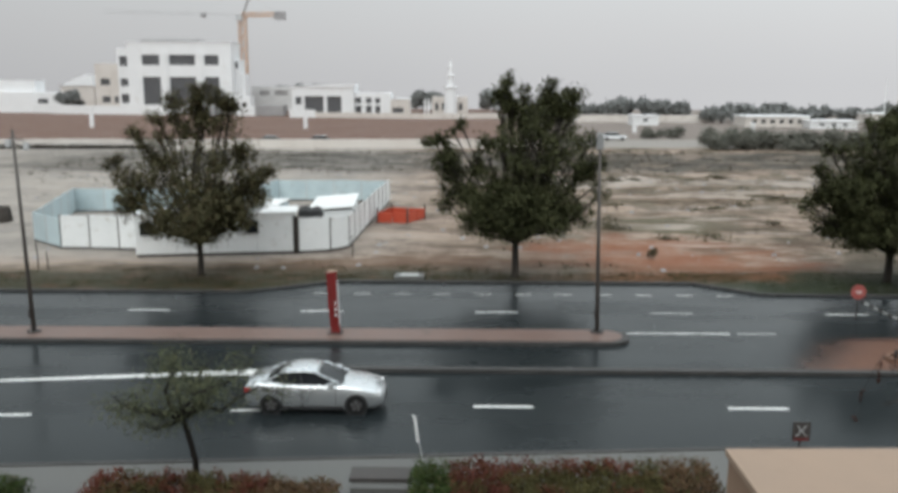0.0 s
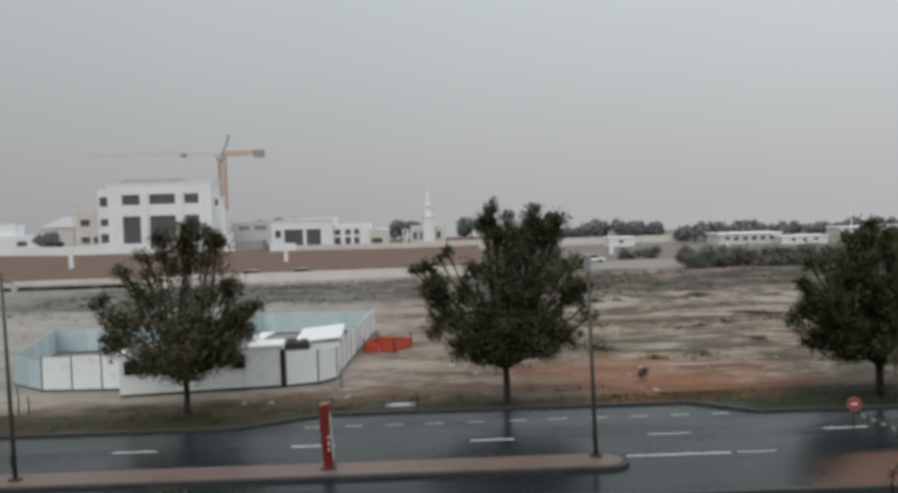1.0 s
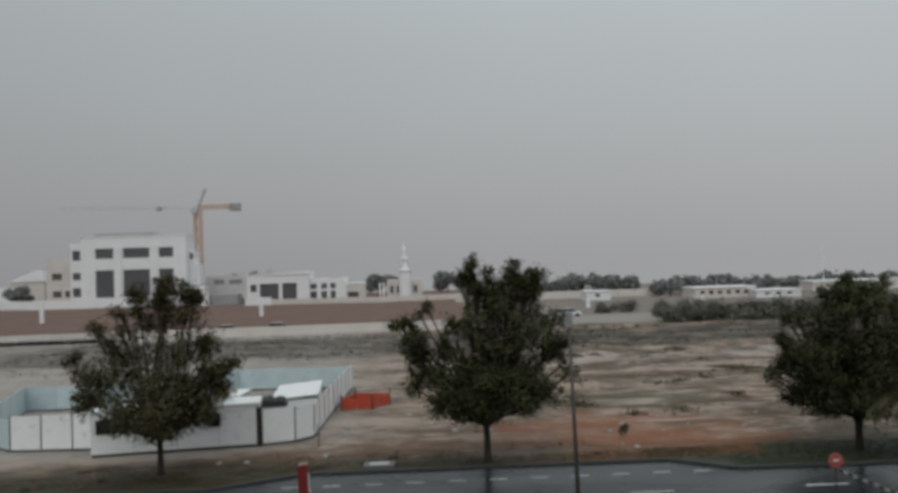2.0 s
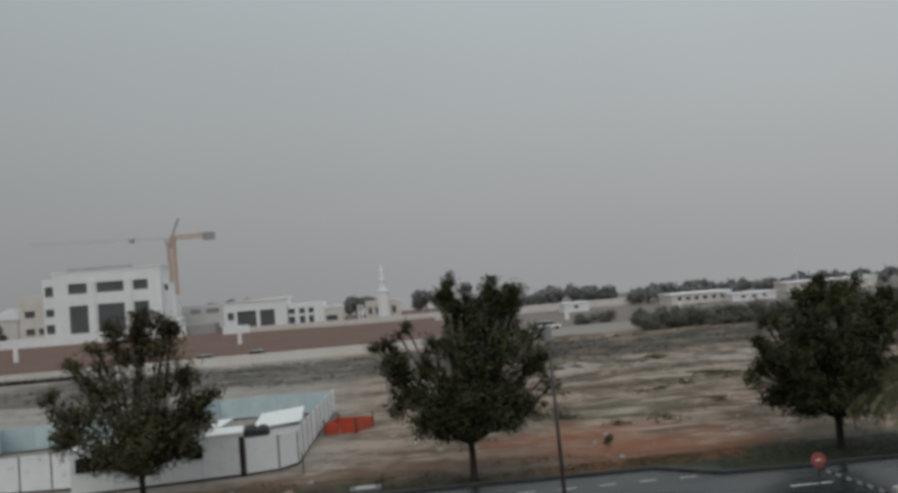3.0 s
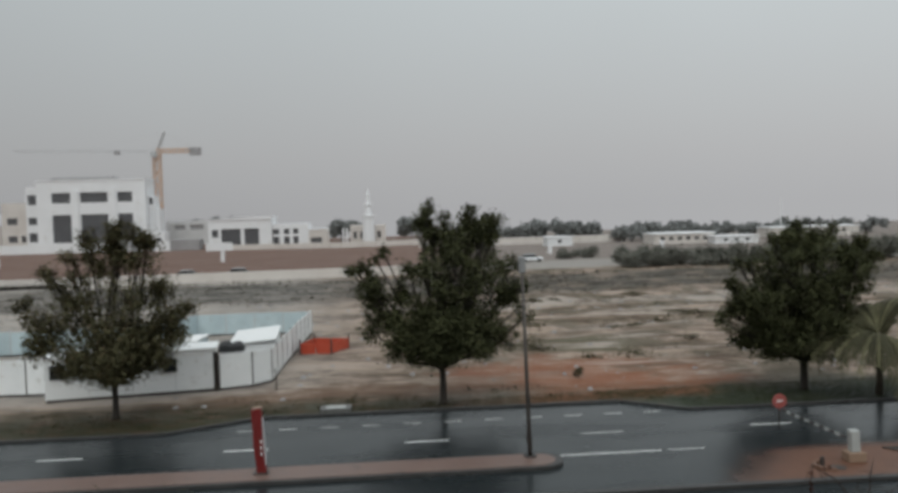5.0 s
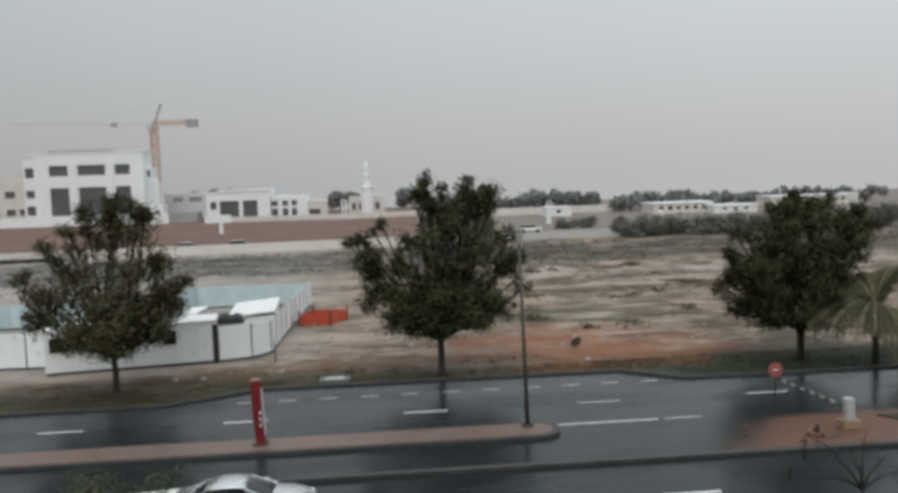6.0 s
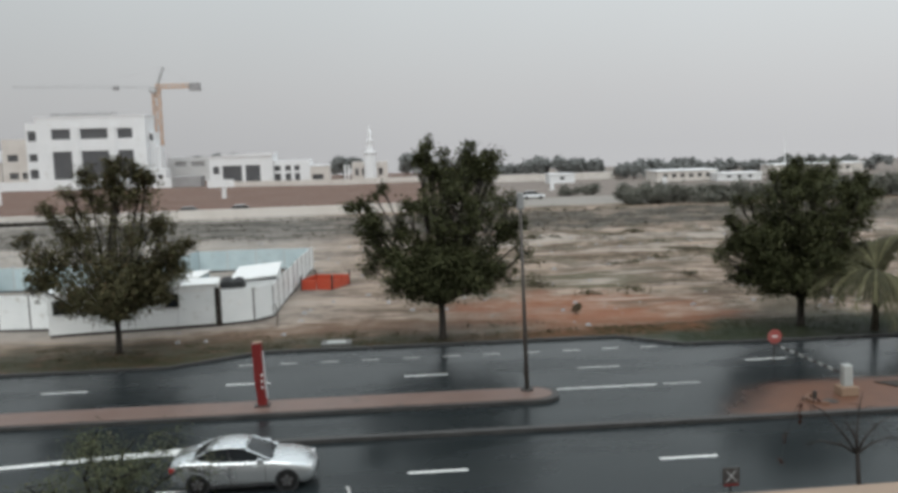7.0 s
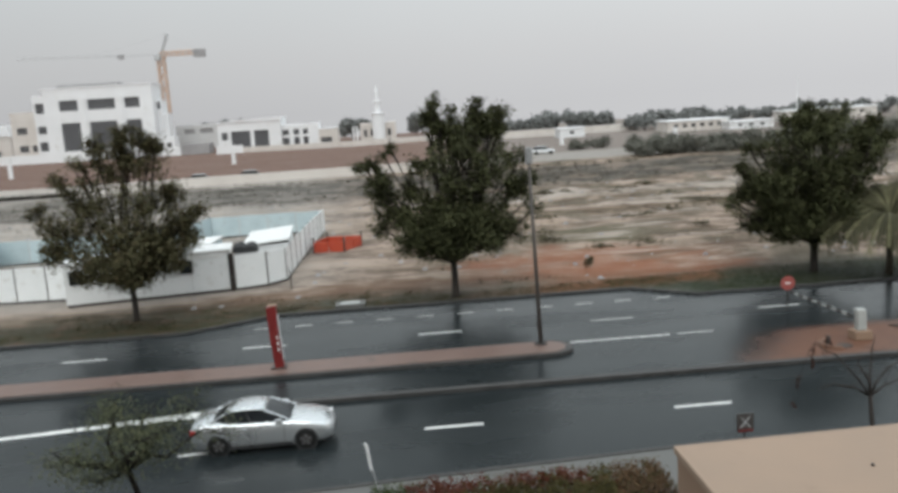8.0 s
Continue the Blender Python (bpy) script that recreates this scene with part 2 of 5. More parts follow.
PAVEMENT = surface("grey_pavement", (0.082, 0.082, 0.077), (0.115, 0.112, 0.105), 0.7, 12, 0.5, dirt=(0.11, 0.108, 0.1))
WHITE_PANEL = surface("white_panel", (0.76, 0.78, 0.78), (0.84, 0.85, 0.85), 0.8, 6, 0.45, dirt=(0.5, 0.47, 0.42), random_tint=0.05)
BLUE_PANEL = surface("grey_blue_panel", (0.40, 0.49, 0.52), (0.50, 0.59, 0.61), 0.8, 6, 0.5, dirt=(0.36, 0.4, 0.41), random_tint=0.06)
DARK_STEEL = surface("dark_steel", (0.045, 0.04, 0.038), (0.08, 0.07, 0.065), 3, 40, 0.5, 0.4)
POLE_STEEL = surface("galvanised_pole", (0.060, 0.052, 0.046), (0.095, 0.083, 0.075), 2, 40, 0.55, 0.2)
RED_PAINT = surface("red_paint", (0.125, 0.009, 0.009), (0.185, 0.014, 0.013), 1.5, 30, 0.4, dirt=(0.08, 0.011, 0.011))
ORANGE_MESH = surface("orange_barrier", (0.38, 0.040, 0.018), (0.48, 0.075, 0.032), 1.5, 20, 0.5)
WHITE_WALL = surface("white_render", (0.73, 0.73, 0.735), (0.79, 0.79, 0.795), 0.15, 2, 0.75, dirt=(0.62, 0.6, 0.57))
CREAM_WALL = surface("cream_render", (0.56, 0.51, 0.47), (0.66, 0.62, 0.58), 0.15, 2, 0.8, dirt=(0.48, 0.44, 0.4))
BEIGE_ROOF = surface("beige_roof", (0.28, 0.20, 0.146), (0.33, 0.235, 0.172), 0.35, 10, 0.7, dirt=(0.25, 0.178, 0.13))
BEIGE_WALL = surface("beige_wall", (0.24, 0.155, 0.105), (0.28, 0.19, 0.13), 0.5, 10, 0.8)
GREY_BLOCK = surface("grey_block", (0.26, 0.25, 0.25), (0.36, 0.35, 0.35), 0.3, 3, 0.85)
# grey block lightened so the far building fades as if in haze
HAZED_BLOCK = surface("hazed_grey_render", (0.50, 0.495, 0.49), (0.58, 0.575, 0.57), 0.3, 3, 0.85)
CRANE_PAINT = surface("crane_orange", (0.50, 0.32, 0.21), (0.58, 0.39, 0.27), 0.3, 5, 0.5)
LAMP_GREY = surface("lamp_grey", (0.20, 0.20, 0.20), (0.27, 0.27, 0.27), 1.5, 12, 0.5)
CRANE_GREY = surface("crane_grey", (0.42, 0.42, 0.42), (0.50, 0.50, 0.50), 0.5, 5, 0.7)
BARK = surface("bark", (0.022, 0.018, 0.015), (0.044, 0.035, 0.028), 3, 25, 0.85, bump=0.6, stretch=(1, 1, 0.3))
WET_BARK = surface("wet_bark", (0.008, 0.007, 0.006), (0.018, 0.015, 0.012), 3, 25, 0.9, bump=0.6, spec=0.15)
DEAD_BARK = surface("dead_bark", (0.018, 0.014, 0.012), (0.034, 0.026, 0.022), 3, 25, 0.85, bump=0.6)
LEAF = leaf_mat("tree_leaf", (0.050, 0.054, 0.026), (0.069, 0.073, 0.034), (0.088, 0.087, 0.041))
LEAF_DRY = leaf_mat("dry_tree_leaf", (0.068, 0.065, 0.034), (0.092, 0.083, 0.043), (0.122, 0.085, 0.049))
LEAF_THIN = leaf_mat("thin_tree_leaf", (0.062, 0.072, 0.040), (0.105, 0.112, 0.066), (0.12, 0.11, 0.066))
LEAF_PALM = surface("palm_leaf", (0.066, 0.064, 0.034), (0.114, 0.106, 0.060), 1.5, 12, 0.7, bump=0, spec=0.15, random_tint=0.5)
PALM_BARK = surface("palm_bark", (0.075, 0.062, 0.045), (0.12, 0.10, 0.075), 3, 20, 0.9, bump=0.6)
# thicket leaves greyed and lightened to carry the haze in their colour
THICKET_HAZED = leaf_mat("hazed_thicket_leaf", (0.13, 0.132, 0.112), (0.175, 0.174, 0.15), (0.19, 0.178, 0.15))
# far leaves paled beyond foliage green: rain haze painted into the colour
LEAF_HAZED = leaf_mat("hazed_tree_leaf", (0.21, 0.217, 0.211), (0.26, 0.266, 0.26), (0.265, 0.265, 0.257))
LEAF_RED = leaf_mat("red_hedge_leaf", (0.066, 0.019, 0.013), (0.096, 0.030, 0.019), (0.060, 0.046, 0.018), patches=(0.052, 0.046, 0.017))
LEAF_BROWN = leaf_mat("brown_hedge_leaf", (0.060, 0.036, 0.020), (0.10, 0.062, 0.034), (0.045, 0.050, 0.018))
LEAF_HEDGE = leaf_mat("green_hedge_leaf", (0.020, 0.036, 0.009), (0.042, 0.060, 0.016), (0.07, 0.055, 0.025))
SCRUB = leaf_mat("scrub_leaf", (0.062, 0.056, 0.042), (0.095, 0.084, 0.064), (0.12, 0.10, 0.08))
WALL_FOOT_DARK = leaf_mat("dark_wall_foot_leaf", (0.030, 0.027, 0.022), (0.052, 0.046, 0.036), (0.06, 0.05, 0.04))
GRASS = leaf_mat("verge_grass", (0.017, 0.024, 0.006), (0.029, 0.037, 0.010), (0.040, 0.036, 0.014))
DRY_GRASS = leaf_mat("dry_grass", (0.026, 0.027, 0.011), (0.047, 0.039, 0.017), (0.070, 0.039, 0.020))
TUSSOCK = leaf_mat("tussock_leaf", (0.070, 0.064, 0.038), (0.11, 0.097, 0.06), (0.13, 0.10, 0.07))
WITHERED = leaf_mat("withered_leaf", (0.035, 0.014, 0.010), (0.060, 0.024, 0.017), (0.04, 0.03, 0.018))
WEED = leaf_mat("weed_leaf", (0.040, 0.044, 0.020), (0.068, 0.060, 0.030), (0.11, 0.060, 0.036))
DARK_GLASS = surface("dark_glass", (0.012, 0.014, 0.016), (0.02, 0.022, 0.025), 1, 5, 0.12, bump=0, spec=0.25)
# dark colour painting the shade of unlit rooms onto panes in far openings
ROOM_SHADE = surface("painted_room_shade", (0.075, 0.075, 0.08), (0.11, 0.11, 0.115), 0.2, 2, 0.7, bump=0)
VAN_PAINT = surface("white_car_paint", (0.66, 0.67, 0.68), (0.72, 0.73, 0.74), 0.6, 4, 0.22, bump=0)
SILVER = surface("silver_car_paint", (0.60, 0.62, 0.63), (0.66, 0.68, 0.69), 0.6, 4, 0.27, 0.8, bump=0)
RUBBER = surface("tyre_rubber", (0.010, 0.010, 0.010), (0.018, 0.018, 0.018), 4, 40, 0.8, spec=0.12)
ALLOY = surface("alloy", (0.22, 0.225, 0.23), (0.30, 0.30, 0.31), 4, 20, 0.35, 0.7, bump=0)
PLASTIC = surface("black_plastic", (0.02, 0.02, 0.021), (0.035, 0.035, 0.036), 4, 30, 0.55)
LAMP_RED = surface("tail_lamp_red", (0.30, 0.012, 0.012), (0.36, 0.02, 0.02), 4, 20, 0.2, bump=0)
LAMP_CLEAR = surface("headlamp_clear", (0.72, 0.73, 0.74), (0.8, 0.8, 0.8), 4, 20, 0.12, bump=0)
CABINET_GREY = surface("cabinet_grey", (0.36, 0.37, 0.36), (0.44, 0.45, 0.43), 2, 20, 0.5, dirt=(0.28, 0.26, 0.24))
WHITE_PLAIN = surface("white_paint", (0.72, 0.72, 0.71), (0.8, 0.8, 0.79), 2, 20, 0.5, dirt=(0.55, 0.53, 0.5))
SIGN_RED = surface("sign_red", (0.29, 0.07, 0.062), (0.35, 0.09, 0.08), 2, 20, 0.4)


# ---- builders ----
def box(bm, x0, x1, y0, y1, z0, z1):
    v = [bm.verts.new(p) for p in ((x0, y0, z0), (x1, y0, z0), (x1, y1, z0), (x0, y1, z0), (x0, y0, z1), (x1, y0, z1), (x1, y1, z1), (x0, y1, z1))]
    for f in ((3, 2, 1, 0), (4, 5, 6, 7), (0, 1, 5, 4), (1, 2, 6, 5), (2, 3, 7, 6), (3, 0, 4, 7)):
        bm.faces.new([v[i] for i in f])


def tube(bm, points, radii, sides=8, cap=True):
    """A tapered tube through the points."""
    pts = [Vector(p) for p in points]
    rings = []
    for i, p in enumerate(pts):
        way = (pts[min(i + 1, len(pts) - 1)] - pts[max(i - 1, 0)]).normalized()
        side = way.cross(Vector((0.31, 0.95, 0.05))).normalized()
        up = side.cross(way)
        rings.append([bm.verts.new(p + radii[i] * (math.cos(a) * side + math.sin(a) * up)) for a in (2 * math.pi * k / sides for k in range(sides))])
    for a, b in zip(rings, rings[1:]):
        for k in range(sides):
            bm.faces.new((a[k], a[(k + 1) % sides], b[(k + 1) % sides], b[k]))
    if cap:
        bm.faces.new(rings[0])
        bm.faces.new(rings[-1][::-1])


def prism(bm, outline, z0, z1):
    """An upright slab over a plan outline."""
    lo, hi = [bm.verts.new((x, y, z0)) for x, y in outline], [bm.verts.new((x, y, z1)) for x, y in outline]
    bm.faces.new(lo[::-1])
    bm.faces.new(hi)
    n = len(outline)
    for i in range(n):
        bm.faces.new((lo[i], lo[(i + 1) % n], hi[(i + 1) % n], hi[i]))


def side_prism(bm, outline, y0, y1):
    """A slab whose outline is given in x and z."""
    a, b = [bm.verts.new((x, y0, z)) for x, z in outline], [bm.verts.new((x, y1, z)) for x, z in outline]
    bm.faces.new(a)
    bm.faces.new(b[::-1])
    n = len(outline)
    for i in range(n):
        bm.faces.new((b[i], b[(i + 1) % n], a[(i + 1) % n], a[i]))


def loft(bm, sections, close=True):
    rings = [[bm.verts.new(p) for p in s] for s in sections]
    n = len(rings[0])
    for a, b in zip(rings, rings[1:]):
        for k in range(n):
            bm.faces.new((a[k], a[(k + 1) % n], b[(k + 1) % n], b[k]))
    if close:
        bm.faces.new(rings[0][::-1])
        bm.faces.new(rings[-1])


def part(name, bm, material, parent=None, label="", smooth=False, bevel=0.0):
    if bevel:
        bmesh.ops.bevel(bm, geom=[e for e in bm.edges], offset=bevel, segments=2, affect="EDGES", profile=0.6)
    bmesh.ops.recalc_face_normals(bm, faces=bm.faces)
    me = bpy.data.meshes.new(name)
    bm.to_mesh(me)
    bm.free()
    if smooth:
        for p in me.polygons:
            p.use_smooth = True
    me.materials.append(material)
    ob = new(name, me)
    if parent:
        ob.parent = parent
    if label:
        ob["label"] = label
    return ob


def thing(name, at, label, category, group="", turn=0.0):
    ob = new(name)
    ob.empty_display_size = 0.3
    ob.matrix_world = pose(*at, 0, 0, turn)
    return tagged(ob, label, category, group)


def structure(name, bm, material, label, category):
    return tagged(part(name, bm, material), label, category, kind="structure")


def mesh_of(name, verts, faces, material, parent=None, label=""):
    me = bpy.data.meshes.new(name)
    me.from_pydata(verts, [], faces)
    me.materials.append(material)
    ob = new(name, me)
    if parent:
        ob.parent = parent
    if label:
        ob["label"] = label
    return ob


def leaves(rng, centres, size, jitter, per, droop=0.0, level=0.0):
    """Leaf quads in clumps round the centres, lying flatter the higher the level: vertices and faces."""
    c = np.repeat(np.asarray(centres, float), per, axis=0)
    n = len(c)
    c = c + rng.normal(0, jitter, (n, 3))
    d = rng.normal(0, 1, (n, 3))
    d[:, 2] = d[:, 2] * 0.7 - droop
    d /= np.linalg.norm(d, axis=1)[:, None]
    face = rng.normal(0, 1, (n, 3))
    if level:
        face[:, 2] = np.abs(face[:, 2]) + level
        d -= face * (np.sum(d * face, axis=1) / np.sum(face * face, axis=1))[:, None]
        d /= np.linalg.norm(d, axis=1)[:, None] + 1e-9
    s = np.cross(d, face)
    s /= np.linalg.norm(s, axis=1)[:, None] + 1e-9
    k = (size * rng.uniform(0.65, 1.35, n))[:, None]
    v = np.stack([c - d * k * 0.5, c + s * k * 0.32, c + d * k * 0.6, c - s * k * 0.32], 1).reshape(-1, 3)
    f = np.arange(4 * n).reshape(n, 4)
    return v.tolist(), f.tolist()


def in_lobes(rng, lobes, density, hollow=0.45):
    """Points through rounded lobes (x, y, z, r), denser towards their rims."""
    out = []
    for x, y, z, r in lobes:
        n = max(5, int(density * (0.75 * r * r + 0.5 * r)))
        d = rng.normal(0, 1, (n, 3))
        d /= np.linalg.norm(d, axis=1)[:, None]
        rad = r * (hollow + (1 - hollow) * rng.random(n) ** 0.6)
        out.append(np.array([x, y, z]) + d * rad[:, None] * np.array([1, 1, 0.92]))
    return np.concatenate(out)


def shoots(rng, centres, root, per, low, high, reach):
    """Leafy shoots through the centres, each growing outwards and up from the root."""
    out = []
    for c in centres:
        way = c - root
        way = way / (np.linalg.norm(way) + 1e-6) + np.array([0, 0, 0.55]) + rng.normal(0, 0.4, 3)
        way /= np.linalg.norm(way)
        n, r = int(per * rng.uniform(0.5, 1.5)), rng.uniform(low, high)
        along = rng.uniform(-0.55, 0.55, n)
        out.append(c + way * (along * rng.uniform(0.35, 1.0) * reach)[:, None] + rng.normal(0, 1, (n, 3)) * (r * (1.1 - np.abs(along)))[:, None])
    return np.concatenate(out)


# ---- ground, roads, kerbs ----
def relief(x, y):
    fall = max(0.0, y - 365, abs(x) - 300)
    if fall:
        return -0.03 - 0.035 * fall
    if y < 47:
        return -0.03
    grow = min(1.0, (y - 47) / 40) * ((0.6 if x > 6 else 0.3) if y < 130 else 0.15)
    away = 1.0 if y < 240 else 0.0
    return -0.03 + away * grow * noise.fractal(Vector((x * 0.09, y * 0.22, 0.4)), 0.9, 2.1, 4)


def build_ground():
    xs = sorted(set([-2500, -1500, -900, -600, -420, -300, -240, -200, -170, 170, 200, 240, 300, 420, 600, 900, 1500, 2500] + [i * 1.6 for i in range(-94, 95)]))
    ys = sorted(set([-600, -200, -60, -20, 0, 15, 30, 46, 300, 340, 400, 500, 700, 1000, 1600, 2500] + [46 + i * 1.1 for i in range(1, 90)] + [144 + i * 5 for i in range(1, 25)]))
    verts = [(x, y, relief(x, y)) for y in ys for x in xs]
    n = len(xs)
    faces = [(j * n + i, j * n + i + 1, (j + 1) * n + i + 1, (j + 1) * n + i) for j in range(len(ys) - 1) for i in range(n - 1)]
    ob = mesh_of("ground", verts, faces, GROUND)
    for p in ob.data.polygons:
        p.use_smooth = True
    tagged(ob, "wet sandy open ground with orange soil and scrub patches", "ground", kind="structure")


build_ground()


def swing(x):
    """The near carriageway turns towards the house on its western side."""
    return 0.075 * x if x < 0 else 0.0


def kerb_y(x):
    return 22.3 + 0.075 * min(x, 9.0)


SIDE = (-60, -40, -25, -15, -8, -3, 0, 3, 6, 9, 14, 30, 60)
bm = bmesh.new()
prism(bm, [(-150, 15)] + [(x, kerb_y(x) + 0.05) for x in SIDE] + [(150, 22.9), (150, 41.2), (15.2, 41.2), (12.4, 43.5), (-6.2, 43.6), (-10.4, 41.2), (-150, 40.8)], -0.12, 0.0)
structure("road", bm, ASPHALT, "wet dark asphalt dual road with a lay-by", "road")

bm = bmesh.new()
prism(bm, [(-60, 5), (60, 5)] + [(x, kerb_y(x) - 0.1) for x in SIDE[::-1]], -0.15, 0.10)
structure("pavement", bm, PAVEMENT, "wet pale grey pavement beside the road", "pavement")


def kerb_line(name, path, width, height, label):
    bm = bmesh.new()
    pts = [Vector(p) for p in path]
    for i in range(len(pts) - 1):
        a, b = pts[i], pts[i + 1]
        way = (b - a).normalized()
        side = Vector((-way.y, way.x)) * width / 2
        prism(bm, [tuple(a - side), tuple(b - side), tuple(b + side), tuple(a + side)], -0.1, height)
    ob = part(name, bm, KERB, bevel=0.012)
    tagged(ob, label, "kerb", kind="structure")


kerb_line("kerb_near", [(x, kerb_y(x)) for x in SIDE], 0.16, 0.13, "dark wet concrete kerb along the pavement")
kerb_line("kerb_middle", [(-5.2, 29.6), (60, 29.5)], 0.32, 0.15, "dark wet concrete kerb strip between two carriageways")
kerb_line("kerb_far", [(-150, 40.9), (-10.4, 41.3), (-6.2, 43.7), (12.4, 43.6), (15.2, 41.3), (60, 40.8)], 0.18, 0.12, "dark wet kerb along the grass verge and lay-by")

# long paved island between the carriageways, with a rounded end
island = [(-150, 32.5)] + [(6.2 + 1.0 * math.cos(a), 33.75 + 1.0 * math.sin(a)) for a in [radians(-90 + 15 * k) for k in range(13)]] + [(-150, 34.6)]
bm = bmesh.new()
prism(bm, island, -0.1, 0.14)
structure("island_kerb", bm, KERB, "dark concrete kerb round the paved island", "kerb")
bm = bmesh.new()
prism(bm, [(-150, 32.75)] + [(6.1 + 0.8 * math.cos(a), 33.75 + 0.8 * math.sin(a)) for a in [radians(-90 + 15 * k) for k in range(13)]] + [(-150, 34.42)], 0.05, 0.165)
structure("island_paving", bm, PAVER, "wet dull red block paving on the island", "paving")

bm = bmesh.new()
prism(bm, [(10.6, 29.78), (60, 29.78), (60, 34.6), (13.0, 34.5)], -0.05, 0.004)
structure("corner_paving", bm, MUDDY, "muddy orange-brown paving beside the barrier, thinning over asphalt", "paving")


def stripe(name, x0, x1, y0, y1, material, label):
    bm = bmesh.new()
    box(bm, x0, x1, y0, y1, -0.01, 0.005)
    tagged(part(name, bm, material), label, "road marking", "road markings", "structure")


for k in range(-4, 6):
    x0, x1 = 0.72 + (8 if k < 0 else 8.25) * k + (0.25 if k < 0 else 0), 2.65 + (8 if k < 0 else 8.25) * k + (0.1 if k < 0 else 0)
    bm = bmesh.new()
    prism(bm, [(x0, 26.14 + swing(x0)), (x1, 26.14 + swing(x1)), (x1, 26.31 + swing(x1)), (x0, 26.31 + swing(x0))], -0.01, 0.005)
    tagged(part("lane_dash", bm, ROAD_PAINT), "white painted lane dash on the near carriageway", "road marking", "road markings", "structure")
for k in range(-5, 7):
    stripe("lane_dash", 0.93 + 8 * k, 2.9 + 8 * k, 37.77, 37.92, FADED_PAINT if k == 1 else ROAD_PAINT, "white painted lane dash on the far carriageway")
for k in range(-5, 6):
    stripe("bay_dash", 2 * k + 3.45 - 0.5, 2 * k + 3.45 + 0.35, 41.15, 41.30, FADED_PAINT, "short worn white dash along the lay-by")
stripe("edge_line", 7.3, 11.6, 34.55, 34.68, ROAD_PAINT, "solid white edge line beside the island")
stripe("edge_line", 11.9, 13.5, 34.57, 34.70, FADED_PAINT, "worn white edge line beside the paved corner")
bm = bmesh.new()
prism(bm, [(-5.12, 29.14), (-5.27, 30.0), (-10.1, 29.22), (-16, 28.38), (-30, 27.2), (-50, 25.6), (-50, 25.45), (-30, 27.0), (-16, 28.18), (-10.0, 28.86)], -0.01, 0.006)
tagged(part("taper_line", bm, ROAD_PAINT), "wide white tapering line where the carriageways divide", "road marking", "road markings", "structure")

# house behind the camera, and the flat roof below it
bm = bmesh.new()
box(bm, -30, 30, -2.6, -2.2, 0, 14)
structure("wall_south", bm, CREAM_WALL, "plain cream house wall behind the viewer", "wall")


# ---- trees ----
def limbs(rng, trunk_top, lobes, r0):
    bm = bmesh.new()
    for x, y, z, r in lobes:
        a, b = Vector(trunk_top), Vector((x, y, z))
        mid = a.lerp(b, 0.45) + Vector((rng.normal(0, 0.25), rng.normal(0, 0.25), -0.12 * (b - a).length + 0.2))
        q = a.lerp(mid, 0.5) + Vector((0, 0, 0.05))
        tip = b + Vector((rng.normal(0, 0.2), rng.normal(0, 0.2), r * 0.5))
        tube(bm, [a - Vector((0, 0, 0.15)), q, mid, b, tip], [r0 * 0.5, r0 * 0.4, r0 * 0.28, r0 * 0.13, 0.012], 6)
        for _ in range(3):
            w = rng.normal(0, 1, 3)
            w = Vector(w / np.linalg.norm(w)) * r * 0.85
            tube(bm, [mid.lerp(b, 0.6), b + w * 0.5, b + w], [r0 * 0.12, r0 * 0.07, 0.008], 5)
    return bm


